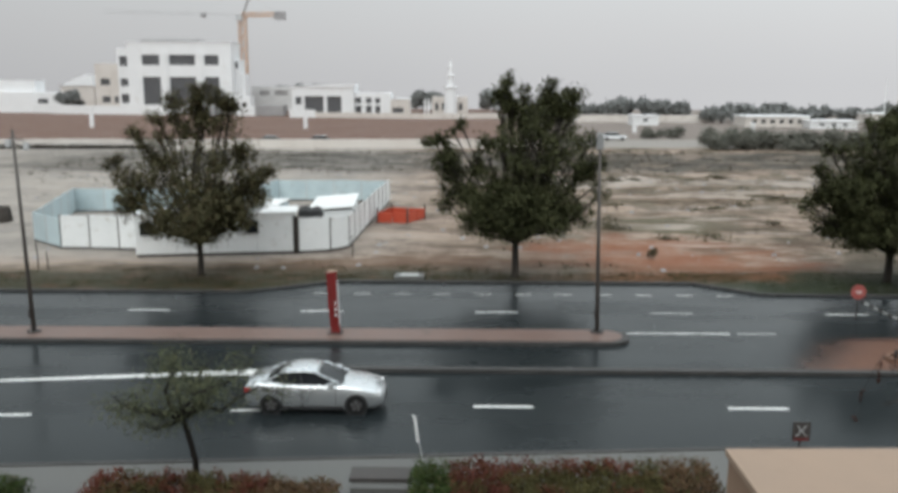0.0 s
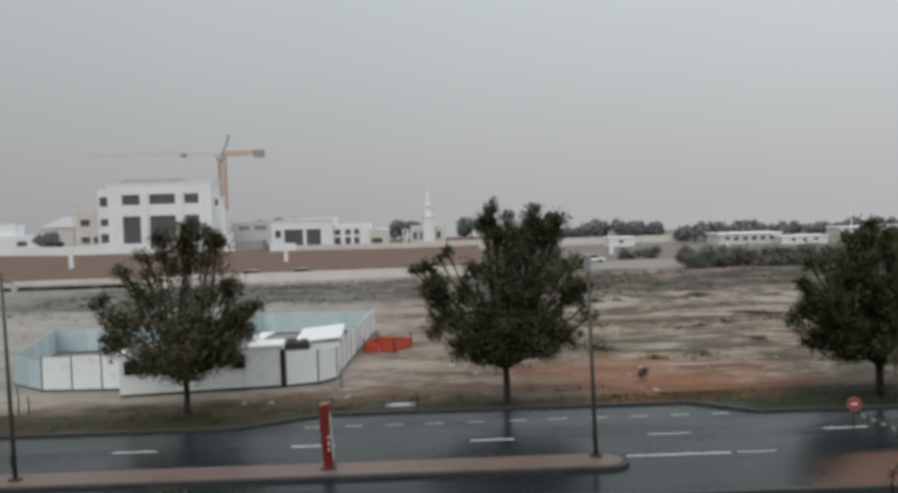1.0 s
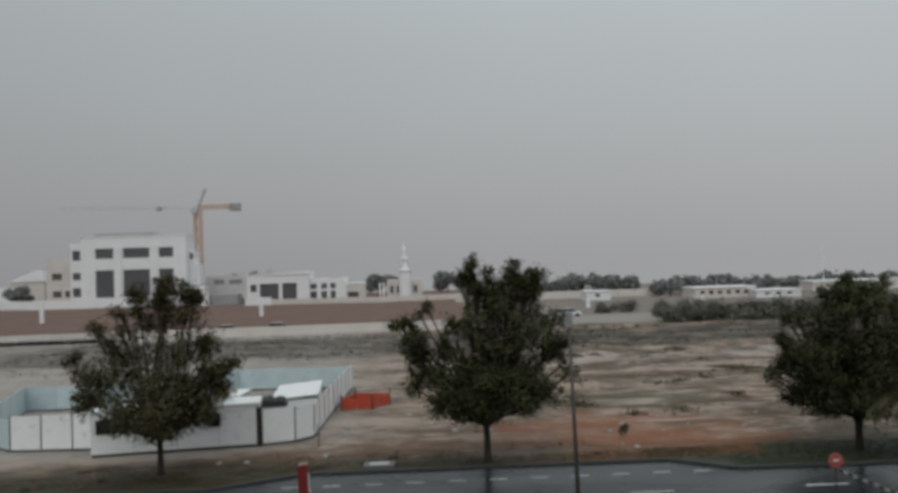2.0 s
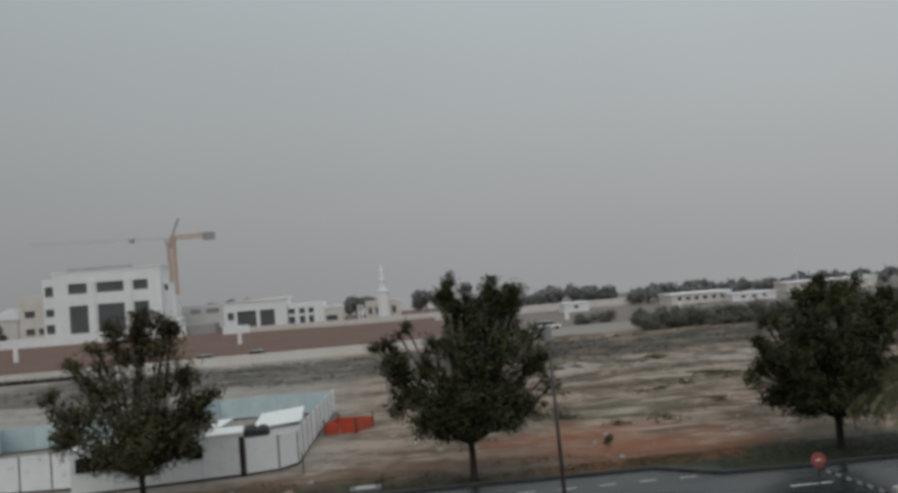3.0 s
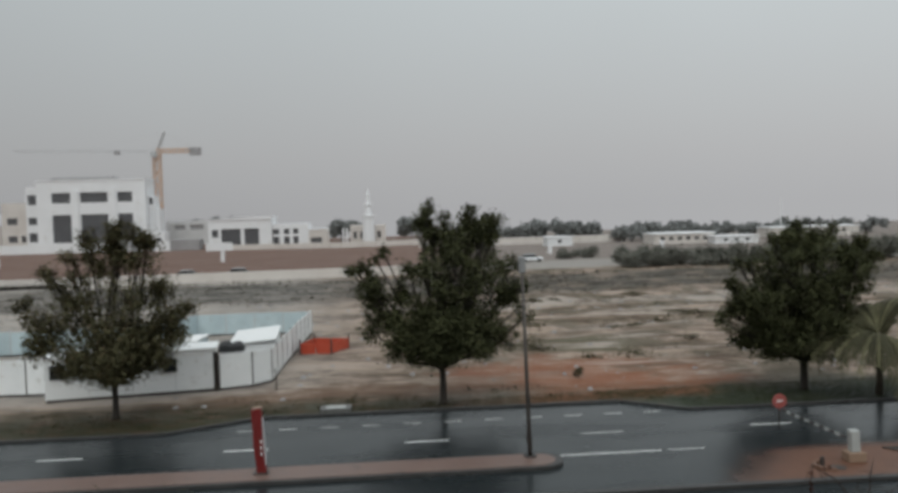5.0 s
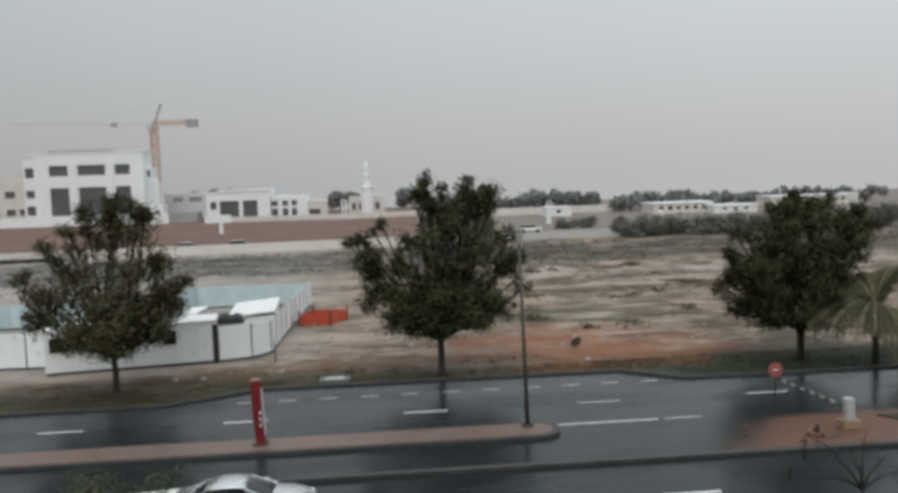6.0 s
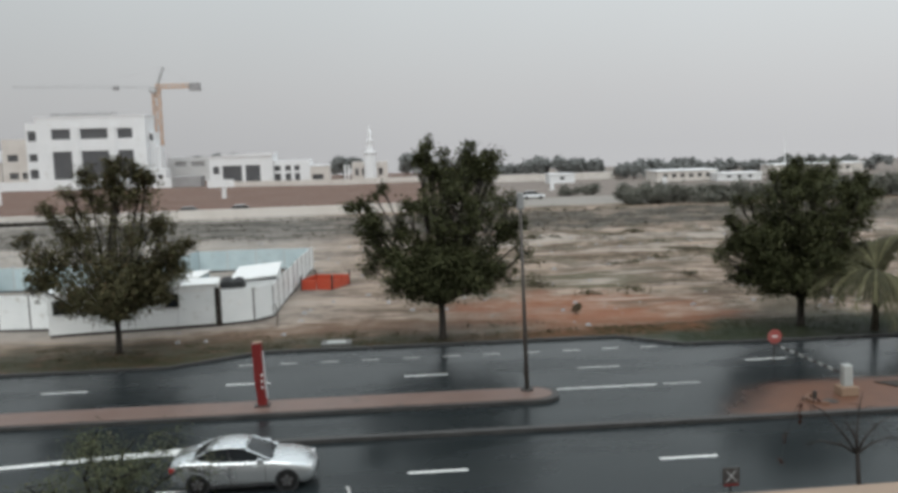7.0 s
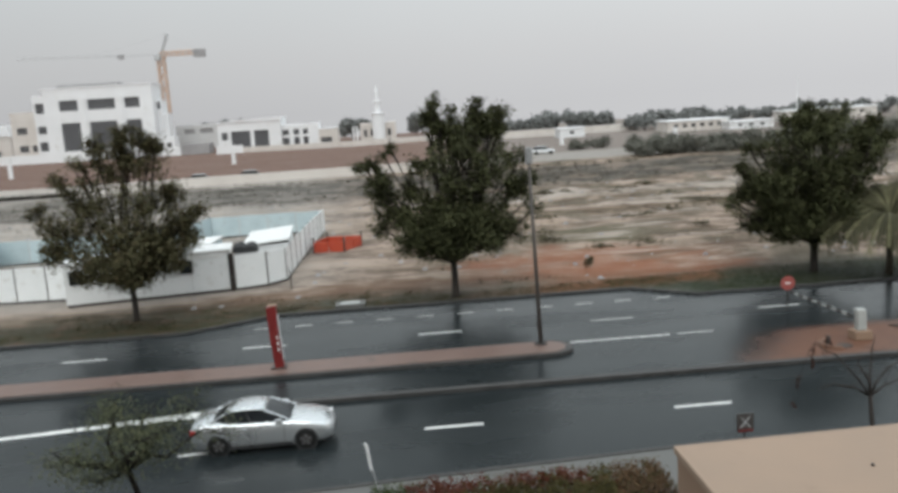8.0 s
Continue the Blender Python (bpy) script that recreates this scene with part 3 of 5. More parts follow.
def broad_tree(name, at, lobes, trunk, r0, leaf, label, density, seed, size=0.15, per=50, top=0.38):
    rng = np.random.default_rng(seed)
    t = thing(name, at, label, "tree", "roadside trees")
    full = []
    for x, z, r in lobes:
        full.append((x, rng.uniform(-0.5, 0.5) * r, z, r))
        if r < 1.0:
            bx, bz, br = min((o for o in lobes if o[2] > r + 0.15), key=lambda o: math.hypot(o[0] - x, o[1] - z) - o[2])
            full.append((x + (bx - x) * 0.4, rng.uniform(-0.6, 0.6), z + (bz - z) * 0.4, r * 0.9))
        if r > 1.25:
            full += [(x * 0.8 + rng.normal(0, 0.3), 0.95 * r, z - 0.1, r * 0.8), (x * 0.8 + rng.normal(0, 0.3), -0.95 * r, z - 0.15, r * 0.8)]
    bm = bmesh.new()
    tube(bm, [(0, 0, -0.1), (0.02, 0, 0.12), (0.03, 0.02, trunk * 0.55), (0, 0, trunk), (0.02, 0.03, trunk + 1.6)], [r0 * 1.7, r0 * 1.15, r0, r0 * 0.95, r0 * 0.5], 12)
    part("trunk", bm, BARK, t, smooth=True)
    part("bough", limbs(rng, (0, 0, trunk), full, r0), BARK, t, smooth=True)
    core = [o for o in full if o[3] > 1.25 and o[2] < 4.4]
    rim = [o for o in full if o not in core and o[2] < 5.6]
    crest = [o for o in full if o not in core and o[2] >= 5.6 and o[3] > 0.75]
    tips = [o for o in full if o not in core and o[2] >= 5.6 and o[3] <= 0.75]
    root = np.array([0, 0, trunk + 0.6])
    pts = np.concatenate([shoots(rng, in_lobes(rng, core, density * 1.1, 0.3), root, per, 0.2, 0.4, 1.0),
                          shoots(rng, in_lobes(rng, rim, density * 0.9, 0.2), root, per * 0.8, 0.09, 0.22, 0.7),
                          shoots(rng, in_lobes(rng, crest, density * top, 0.15), root, per * 0.75, 0.08, 0.2, 0.8),
                          shoots(rng, in_lobes(rng, tips, density * 1.2, 0.2), root, per * 0.8, 0.10, 0.19, 0.4)])
    v, f = leaves(rng, pts, size, 0.04, 1, level=1.3)
    mesh_of("crown", v, f, leaf, t)
    return t


# lobes of each crown: x, height, radius
TREE_ONE = [(0, 3.75, 2.2), (-2.5, 3.5, 1.2), (2.0, 3.75, 1.4), (-1, 5.7, 1.5), (1.25, 6.4, 1.4), (1.4, 8.2, 1.0), (2.0, 9.3, 0.5), (0.45, 9.8, 0.5), (-1, 9.4, 0.65), (-1.1, 7.9, 1.0),
            (-2.2, 8.5, 0.35), (0.2, 7.6, 0.9), (-2.3, 6.6, 0.8), (0.3, 8.8, 0.6), (-3.2, 7.7, 0.35), (-3.0, 5.3, 0.9), (-4.4, 6.0, 0.5), (-3.9, 3.8, 0.5), (2.6, 5.3, 0.9), (3.5, 5.3, 0.65), (2.8, 6.6, 0.5), (3.2, 3.9, 0.6), (2.3, 2.7, 0.6), (-1.8, 2.7, 0.8), (4.1, 5.7, 0.3), (0.2, 2.5, 0.9),
            (1.4, 9.5, 0.7), (0.4, 9.9, 0.6), (1.8, 8.6, 1.0), (0.5, 8.5, 1.2), (-1.0, 7.4, 1.2), (-2.6, 7.3, 0.85), (2.2, 7.2, 1.1), (-3.4, 4.6, 1.1), (2.9, 4.5, 1.0)]
TREE_TWO = [(0, 4.0, 2.0), (-1.7, 3.8, 1.4), (2, 4.0, 1.6), (0, 6.1, 1.5), (2.1, 6.1, 1.35), (3.5, 5.5, 0.8), (-3, 4.8, 0.8), (-3.9, 6.1, 0.6), (-3.8, 4.0, 0.55), (-4, 7.4, 0.5), (-4.7, 7.3, 0.28), (-2.9, 8.2, 0.32), (-1.7, 7.1, 0.55), (-2.2, 6.0, 0.6), (-1.6, 5.4, 0.8),
            (-0.6, 10.5, 0.4), (-0.75, 9.4, 0.55), (0.35, 10.0, 0.32), (1.7, 10.2, 0.4), (1.8, 9.0, 0.7), (0.7, 8.9, 0.5), (1.1, 8.0, 0.7), (3.1, 9.7, 0.32), (2.9, 8.8, 0.5), (0.2, 8.3, 0.85), (2.4, 7.7, 0.95), (4, 7.4, 0.5), (4.5, 6.1, 0.32), (4.6, 4.5, 0.38), (3.6, 3.4, 0.65), (-2.5, 2.8, 0.45), (0, 2.7, 1.0), (2.4, 2.9, 0.8), (-1.3, 2.7, 0.8),
            (0.4, 8.7, 1.4), (1.9, 8.7, 1.2), (0.2, 7.3, 1.9), (2.4, 7.1, 1.6), (3.6, 6.4, 1.0), (-3.4, 5.0, 0.7), (-3.5, 6.6, 0.6), (-0.9, 9.7, 0.6), (2.6, 9.5, 0.6), (1.4, 9.8, 0.5)]
TREE_THREE = [(-0.25, 3.3, 1.9), (-2.2, 3.2, 1.4), (1.15, 3.5, 1.4), (-0.6, 5.4, 1.6), (1.15, 5.6, 1.4), (-2.3, 5.5, 1.1), (-1.6, 8.3, 0.45), (-0.25, 8.9, 0.32), (-0.8, 8.4, 0.4), (0.65, 8.5, 0.38), (1.7, 8.65, 0.38), (-1.1, 7.2, 0.95), (0.8, 7.3, 0.85),
              (2.6, 7.5, 0.65), (3.3, 8.0, 0.45), (3.3, 6.8, 0.65), (4.3, 7.1, 0.28), (3.3, 5.7, 0.55), (2.3, 5.9, 0.85), (-3.6, 7.0, 0.32), (-4.1, 5.8, 0.45), (-4.1, 4.4, 0.55), (-4.6, 4.0, 0.28), (-3.4, 2.8, 0.75), (-3.2, 4.7, 0.75), (-1.7, 2.3, 0.8), (0.4, 2.4, 0.9),
              (0.2, 7.4, 1.6), (-2.1, 6.8, 1.3), (2.3, 6.7, 1.4), (-3.0, 4.8, 1.4), (2.2, 4.8, 1.2), (3.4, 7.4, 0.8), (-0.6, 8.3, 0.8), (1.0, 8.2, 0.8)]
broad_tree("roadside_tree", (-13.9, 45.2, 0), TREE_ONE, 1.9, 0.15, LEAF_DRY, "broad roadside tree with dull green, partly browned leaves", 23, 11, top=0.5)
broad_tree("roadside_tree", (3.2, 45.2, 0), TREE_TWO, 2.0, 0.18, LEAF, "broad dark green roadside tree with upright top shoots", 27, 12)
broad_tree("roadside_tree", (23.0, 44.6, 0), TREE_THREE, 1.7, 0.19, LEAF, "broad dark green tree on the grass verge", 30, 13)
broad_tree("roadside_tree", (38.5, 44.6, 0), TREE_TWO, 2.0, 0.18, LEAF, "broad dark green roadside tree beyond the palm", 24, 14)


# ---- small thin tree by the pavement ----
def thin_tree():
    rng = np.random.default_rng(5)
    t = thing("young_tree", (-6.6, 20.7, 0.1), "small thin tree with sparse yellow-green leaves beside the pavement", "tree")
    bm = bmesh.new()
    tube(bm, [(0, 0, -0.1), (0.0, 0, 0.5), (-0.12, 0, 1.1), (-0.25, 0, 1.6), (-0.28, 0, 1.75)], [0.095, 0.08, 0.072, 0.068, 0.06], 9)
    part("trunk", bm, WET_BARK, t, smooth=True)
    fork = Vector((-0.27, 0, 1.68))
    ways = [((-0.47, 0.05, 1.83), (-1.27, 0.1, 1.85), (-1.82, 0.15, 1.95), (-2.35, 0.2, 1.76)), ((-0.6, 0.0, 2.05), (-0.7, 0.05, 2.41), (-0.55, 0.1, 2.78), (-0.37, 0.1, 3.38)), ((0.02, 0.0, 1.8), (0.22, 0.1, 2.1), (-0.07, 0.15, 2.4), (0.2, 0.2, 2.85), (0.5, 0.3, 3.2)),
            ((0.3, -0.1, 2.05), (0.8, -0.2, 1.98), (1.2, -0.2, 2.3), (1.8, -0.25, 2.66), (2.45, -0.3, 2.42)), ((-0.5, -0.3, 1.62), (-0.8, -0.5, 1.6), (-1.1, -0.7, 1.8)), ((-0.9, -0.4, 1.95), (-1.4, -0.7, 2.25), (-1.75, -0.8, 2.6)),
            ((-0.5, 0.5, 2.1), (-0.8, 0.9, 2.6), (-1.3, 1.2, 2.75)), ((0.15, 0.4, 2.1), (0.7, 0.7, 2.4), (1.3, 0.9, 2.9)), ((0.0, -0.6, 2.2), (0.4, -0.9, 2.7), (0.9, -1.1, 2.9))]
    spots = []
    for way in ways:
        pts = [fork, *(Vector(w) for w in way)]
        bm = bmesh.new()
        tube(bm, pts, [0.066 - 0.054 * i / (len(pts) - 1) for i in range(len(pts))], 7)
        for k in range(15):
            u = rng.uniform(0.8, len(pts) - 1.001)
            s = pts[int(u)].lerp(pts[int(u) + 1], u % 1)
            w = s + Vector((rng.normal(0, 0.34), rng.normal(0, 0.34), abs(rng.normal(0.14, 0.2))))
            tube(bm, [s, s.lerp(w, 0.5) + Vector((0, 0, 0.05)), w], [0.012, 0.008, 0.003], 4)
            for h in (0.5, 0.8, 1.0):
                spots.append(tuple(s.lerp(w, h)))
        part("limb", bm, WET_BARK, t, smooth=True)
    v, f = leaves(rng, spots, 0.06, 0.2, 18)
    mesh_of("crown", v, f, LEAF_THIN, t)


thin_tree()


def bare_tree():
    rng = np.random.default_rng(8)
    t = thing("bare_tree", (11.75, 19.2, 0.1), "small bare dead tree with a few hanging withered leaves", "tree")
    bm = bmesh.new()
    tube(bm, [(0, 0, -0.1), (-0.05, 0, 1.0), (-0.15, 0, 1.9), (-0.2, 0, 2.55)], [0.08, 0.065, 0.055, 0.045], 8)
    part("trunk", bm, DEAD_BARK, t, smooth=True)
    bm = bmesh.new()
    f = Vector((-0.2, 0, 2.5))
    for a, b, c in (((-0.6, 0, 2.75), (-1.1, 0.1, 2.85), (-1.5, 0.1, 2.75)), ((-0.05, 0, 2.85), (0.25, 0, 3.2), (0.7, 0.1, 3.4)), ((-0.25, 0, 2.9), (-0.45, 0.1, 3.3), (-0.5, 0, 3.6)),
                    ((0.2, 0.1, 2.7), (0.7, 0.2, 2.8), (1.2, 0.2, 2.75)), ((-0.1, 0.2, 3.0), (0.05, 0.4, 3.5), (0.2, 0.5, 3.9)), ((-0.6, -0.2, 3.0), (-1.2, -0.2, 3.7), (-1.75, -0.2, 4.0))):
        pts = [f, Vector(a), Vector(b), Vector(c)]
        tube(bm, pts, [0.035, 0.028, 0.018, 0.006], 6)
        for k in range(7):
            s = pts[1].lerp(pts[3], rng.random())
            tube(bm, [s, s + Vector(rng.normal(0, 0.22, 3)) + Vector((0, 0, 0.1))], [0.009, 0.003], 4)
    part("bough", bm, DEAD_BARK, t, smooth=True)
    spots = [(-1.75, -0.2, 3.85 - 0.06 * k) for k in range(8)] + [(-2.1, -0.2, 3.2 - 0.06 * k) for k in range(4)] + [(-2.2, -0.2, 2.55 - 0.05 * k) for k in range(3)] + [(-1.3, -0.2, 3.95), (-1.45, -0.2, 4.0)]
    bm = bmesh.new()
    tube(bm, [(-1.75, -0.2, 4.0), (-1.95, -0.2, 3.6), (-2.12, -0.2, 3.1), (-2.22, -0.2, 2.4)], [0.008, 0.006, 0.005, 0.003], 4)
    part("hanging_twig", bm, DEAD_BARK, t, smooth=True)
    v, fc = leaves(rng, spots, 0.085, 0.03, 4, droop=1.2)
    mesh_of("withered_leaves", v, fc, WITHERED, t, "withered dark red-brown leaves")


bare_tree()


def palm():
    rng = np.random.default_rng(21)
    t = thing("date_palm", (26.15, 42.7, 0), "low date palm with drooping grey-green fronds on the verge", "palm tree")
    bm = bmesh.new()
    tube(bm, [(0, 0, -0.1), (0.05, 0, 0.8), (0.0, 0, 1.9), (0, 0, 3.25)], [0.22, 0.17, 0.15, 0.14], 12)
    part("trunk", bm, PALM_BARK, t, smooth=True)
    for k in range(76):
        a, up = 2 * math.pi * k * 0.382, -0.3 + 1.6 * ((k * 0.618) % 1)
        length = rng.uniform(3.6, 4.7) * (1 if up > -0.1 else 0.75)
        pts = []
        for i in range(11):
            s = i / 10 * length
            pts.append(Vector((math.cos(a) * s * math.cos(up * 0.8), math.sin(a) * s * math.cos(up * 0.8), 3.2 + s * math.sin(up) - 0.135 * s * s * (1.15 - 0.2 * up))))
        verts, faces = [], []
        for i in range(1, 11):
            way = (pts[i] - pts[i - 1]).normalized()
            side = way.cross(Vector((0, 0, 1))).normalized()
            for h in (0.0, 0.17, 0.33, 0.5, 0.67, 0.83):
                p = pts[i - 1].lerp(pts[i], h)
                for sg in (-1, 1):
                    ll = rng.uniform(0.35, 0.8) * (1 - abs(i / 10 - 0.45) * 0.95)
                    tip = p + side * sg * ll * 0.72 + way * ll * 0.55 - Vector((0, 0, 0.25 * ll + rng.uniform(0, 0.5)))
                    b = len(verts)
                    verts += [tuple(p - way * 0.034), tuple(p + way * 0.034), tuple(tip + way * 0.022), tuple(tip - way * 0.022)]
                    faces.append((b, b + 1, b + 2, b + 3))
        for i in range(10):
            b = len(verts)
            side = (pts[i + 1] - pts[i]).cross(Vector((0, 0, 1))).normalized() * 0.03
            verts += [tuple(pts[i] - side), tuple(pts[i] + side), tuple(pts[i + 1] + side * 0.8), tuple(pts[i + 1] - side * 0.8)]
            faces.append((b, b + 1, b + 2, b + 3))
        mesh_of("frond", verts, faces, LEAF_PALM, t)


palm()


# ---- hedges, grass, scrub ----
def hedge(name, x0, x1, y0, y1, top, leaf, label, seed):
    rng = np.random.default_rng(seed)
    n = int((x1 - x0) * (y1 - y0 + 1.2) * 190)
    pts = np.stack([rng.uniform(x0, x1, n), rng.uniform(y0, y1, n), 0.1 + (top - 0.1) * rng.random(n) ** 0.45], 1)
    pts[:, 2] += [0.14 * noise.noise(Vector((p[0] * 1.3, p[1] * 1.3, seed))) for p in pts]
    v, f = leaves(rng, pts, 0.075, 0.06, 9, level=0.9)
    t = thing(name, ((x0 + x1) / 2, (y0 + y1) / 2, 0.1), label, "hedge", "hedges")
    ob = mesh_of("foliage", v, f, leaf, t)
    ob.matrix_parent_inverse = t.matrix_world.inverted()
    bm = bmesh.new()
    for k in range(int((x1 - x0) / 0.35)):
        x, y = rng.uniform(x0 + 0.1, x1 - 0.1), rng.uniform(y0 + 0.1, y1 - 0.1)
        tube(bm, [(x, y, 0.08), (x + rng.normal(0, 0.08), y, top * 0.5), (x + rng.normal(0, 0.15), y, top * 0.9)], [0.02, 0.014, 0.006], 5)
    st = tagged(part("stems", bm, BARK, t), kind="stuff")
    st.matrix_parent_inverse = t.matrix_world.inverted()


hedge("hedge", -8.6, -4.3, 17.6, 19.5, 0.92, LEAF_RED, "low hedge with dark red leaves along the pavement", 31)
hedge("hedge", -4.3, -2.7, 17.8, 19.4, 0.80, LEAF_BROWN, "low hedge with brown withered leaves", 32)
hedge("hedge", -0.85, 0.1, 17.9, 20.0, 1.06, LEAF_HEDGE, "low bright green hedge by the utility box", 33)
hedge("hedge", 0.1, 5.2, 18.0, 20.0, 1.10, LEAF_RED, "low hedge with mixed red leaves along the pavement", 34)
hedge("hedge", 5.2, 6.4, 18.2, 20.0, 1.16, LEAF_BROWN, "low hedge with brown withered leaves beside the flat roof", 35)
hedge("hedge", -12.6, -10.2, 17.6, 19.3, 0.85, LEAF_HEDGE, "low green hedge along the pavement", 36)


def stuff(name, pts, size, jitter, per, leaf, label, category, seed, parent=None):
    v, f = leaves(np.random.default_rng(seed), pts, size, jitter, per, level=1.5)
    tagged(mesh_of(name, v, f, leaf), label, category, kind="stuff")


rng = np.random.default_rng(41)
n = 15000
gx, gy = rng.uniform(11.5, 60, n), rng.uniform(41.5, 46.6, n)
gy = np.where((gx < 15.5) & (gy < 43.8), gy + 2.5, gy)
stuff("verge_grass", np.stack([gx, gy, np.full(n, 0.0)], 1), 0.06, 0.05, 4, GRASS, "short dark green wet grass on the verge", "grass", 42)
n = 7000
gx = rng.uniform(-45, 11.5, n)
gy = rng.uniform(41.6, 45.6, n)
gy = np.where((gx > -10) & (gy < 43.9), gy + 2.4, gy)
keep = np.array([noise.noise(Vector((a * 0.25, b * 0.5, 2))) > -0.15 for a, b in zip(gx, gy)])
stuff("dry_grass", np.stack([gx, gy, np.full(n, 0.0)], 1)[keep], 0.06, 0.05, 4, DRY_GRASS, "patchy dry brown and green grass along the kerb", "grass", 43)


rng = np.random.default_rng(45)
weeds = []
for k in range(90):
    x = rng.uniform(-45, 10)
    y = rng.uniform(42.2, 46.2) + (2.2 if x > -9 else 0)
    r = rng.uniform(0.12, 0.4)
    weeds.append(np.array([x, y, 0.02]) + rng.normal(0, 1, (14, 3)) * np.array([r * 1.3, r * 0.6, 0.06]))
stuff("verge_weeds", np.concatenate(weeds), 0.12, 0.05, 3, WEED, "low dark green and brown weeds in clumps on the verge", "weeds", 46)


def scrub(name, n, x0, x1, y0, y1, size, seed, label, cut, tall):
    rng = np.random.default_rng(seed)
    x, y = rng.uniform(x0, x1, n), rng.uniform(y0, y1, n)
    keep = np.array([noise.fractal(Vector((a * 0.06, b * 0.16, seed)), 0.9, 2.0, 3) > cut for a, b in zip(x, y)])
    x, y = x[keep], y[keep]
    h = np.array([relief(a, b) for a, b in zip(x, y)]) + tall * rng.random(len(x))
    stuff(name, np.stack([x, y, h], 1), size, size * 0.9, 7, SCRUB, label, "scrub", seed)


scrub("scrub", 4500, -52, 110, 100, 133, 0.24, 51, "dark low scrub in a band across the open ground", 0.0, 0.22)
scrub("scrub", 1600, 6, 70, 56, 100, 0.12, 52, "scattered low grey-brown scrub tufts on the sand", 0.1, 0.06)
scrub("scrub", 700, -60, 6, 76, 101, 0.18, 53, "scattered low scrub tufts on pale sand", 0.2, 0.15)

# dark leaf clumps added to draw a dark line along the wall foot
rng = np.random.default_rng(57)
n = 2000
wx = -50 - np.abs(rng.normal(0, 32, n))
wy = np.interp(wx, [-160, -60, -20], [128, 136.5, 138]) - 0.5 - np.abs(rng.normal(0, 0.7, n))
wz = np.array([relief(a, b) for a, b in zip(wx, wy)]) + 0.1 + 0.25 * rng.random(n)
stuff("wall_foot_leaves", np.stack([wx, wy, wz], 1), 0.26, 0.2, 5, WALL_FOOT_DARK, "dark low leaf clumps in a line along the foot of the boundary wall", "scrub", 56)

rng = np.random.default_rng(58)
tufts = []
for k in range(46):
    x, y = rng.uniform(6, 48), rng.uniform(54, 98)
    r = rng.uniform(0.5, 1.5)
    p = rng.normal(0, 1, (int(60 * r), 3)) * np.array([r, r * 0.8, 0.0]) * 0.6
    p[:, 2] = np.abs(rng.normal(0, 0.16, len(p))) * np.exp(-(p[:, 0] ** 2 + p[:, 1] ** 2) / (r * r))
    tufts.append(p + np.array([x, y, relief(x, y)]))
stuff("tussocks", np.concatenate(tufts), 0.16, 0.08, 5, TUSSOCK, "low olive-brown tussocks spread over the sand", "scrub", 59)

# rubble and small stones on the sand
rng = np.random.default_rng(61)
verts, faces = [], []
for k in range(420):
    x, y = rng.uniform(-45, 70), rng.uniform(47, 100)
    r = rng.uniform(0.06, 0.22)
    b, z = len(verts), relief(x, y)
    for dx, dy, dz in ((-1, -0.8, -0.2), (1, -0.9, -0.2), (0.9, 0.9, -0.2), (-0.9, 1, -0.2), (-0.5, -0.4, 0.8), (0.5, -0.5, 0.7), (0.45, 0.5, 0.9), (-0.5, 0.45, 0.6)):
        verts.append((x + dx * r * rng.uniform(0.7, 1.2), y + dy * r, z + dz * r * rng.uniform(0.6, 1)))
    faces += [tuple(b + i for i in f) for f in ((4, 5, 6, 7), (0, 1, 5, 4), (1, 2, 6, 5), (2, 3, 7, 6), (3, 0, 4, 7))]
tagged(mesh_of("rubble", verts, faces, GREY_BLOCK), "scattered grey stones and rubble on the sand", "rubble", kind="stuff")


# ---- poles, post, signs ----
def lamp_pole(at, height, label, head=True):
    t = thing("street_pole", at, label, "pole", "street poles")
    bm = bmesh.new()
    tube(bm, [(0, 0, 0), (-0.07, 0, height * 0.5), (-0.14, 0, height)], [0.095, 0.075, 0.055], 10)
    part("pole", bm, POLE_STEEL, t, smooth=True)
    bm = bmesh.new()
    prism(bm, [(0.28 * math.cos(k * math.pi / 4), 0.28 * math.sin(k * math.pi / 4)) for k in range(8)], -0.01, 0.06)
    part("base_plate", bm, KERB, t, "concrete foot")
    for k in range(4):
        bm = bmesh.new()
        a = k * math.pi / 2 + 0.4
        tube(bm, [(0.19 * math.cos(a), 0.19 * math.sin(a), 0.05), (0.19 * math.cos(a), 0.19 * math.sin(a), 0.12)], [0.02, 0.02], 6)
        part("bolt", bm, DARK_STEEL, t)
    bm = bmesh.new()
    box(bm, -0.13, -0.08, -0.09, 0.09, 0.6, 1.0)
    part("hatch", bm, DARK_STEEL, t)
    if head:
        bm = bmesh.new()
        box(bm, -0.27, -0.01, -0.11, 0.11, height - 0.05, height + 0.62)
        part("lamp_head", bm, LAMP_GREY, t, "grey lamp head", bevel=0.05)
    return t


lamp_pole((5.95, 34.2, 0.165), 7.6, "dark steel street pole with a grey lamp head on the island")
p = lamp_pole((-17.35, 33.7, 0.165), 8.3, "tall dark steel pole with small side brackets on the island", False)
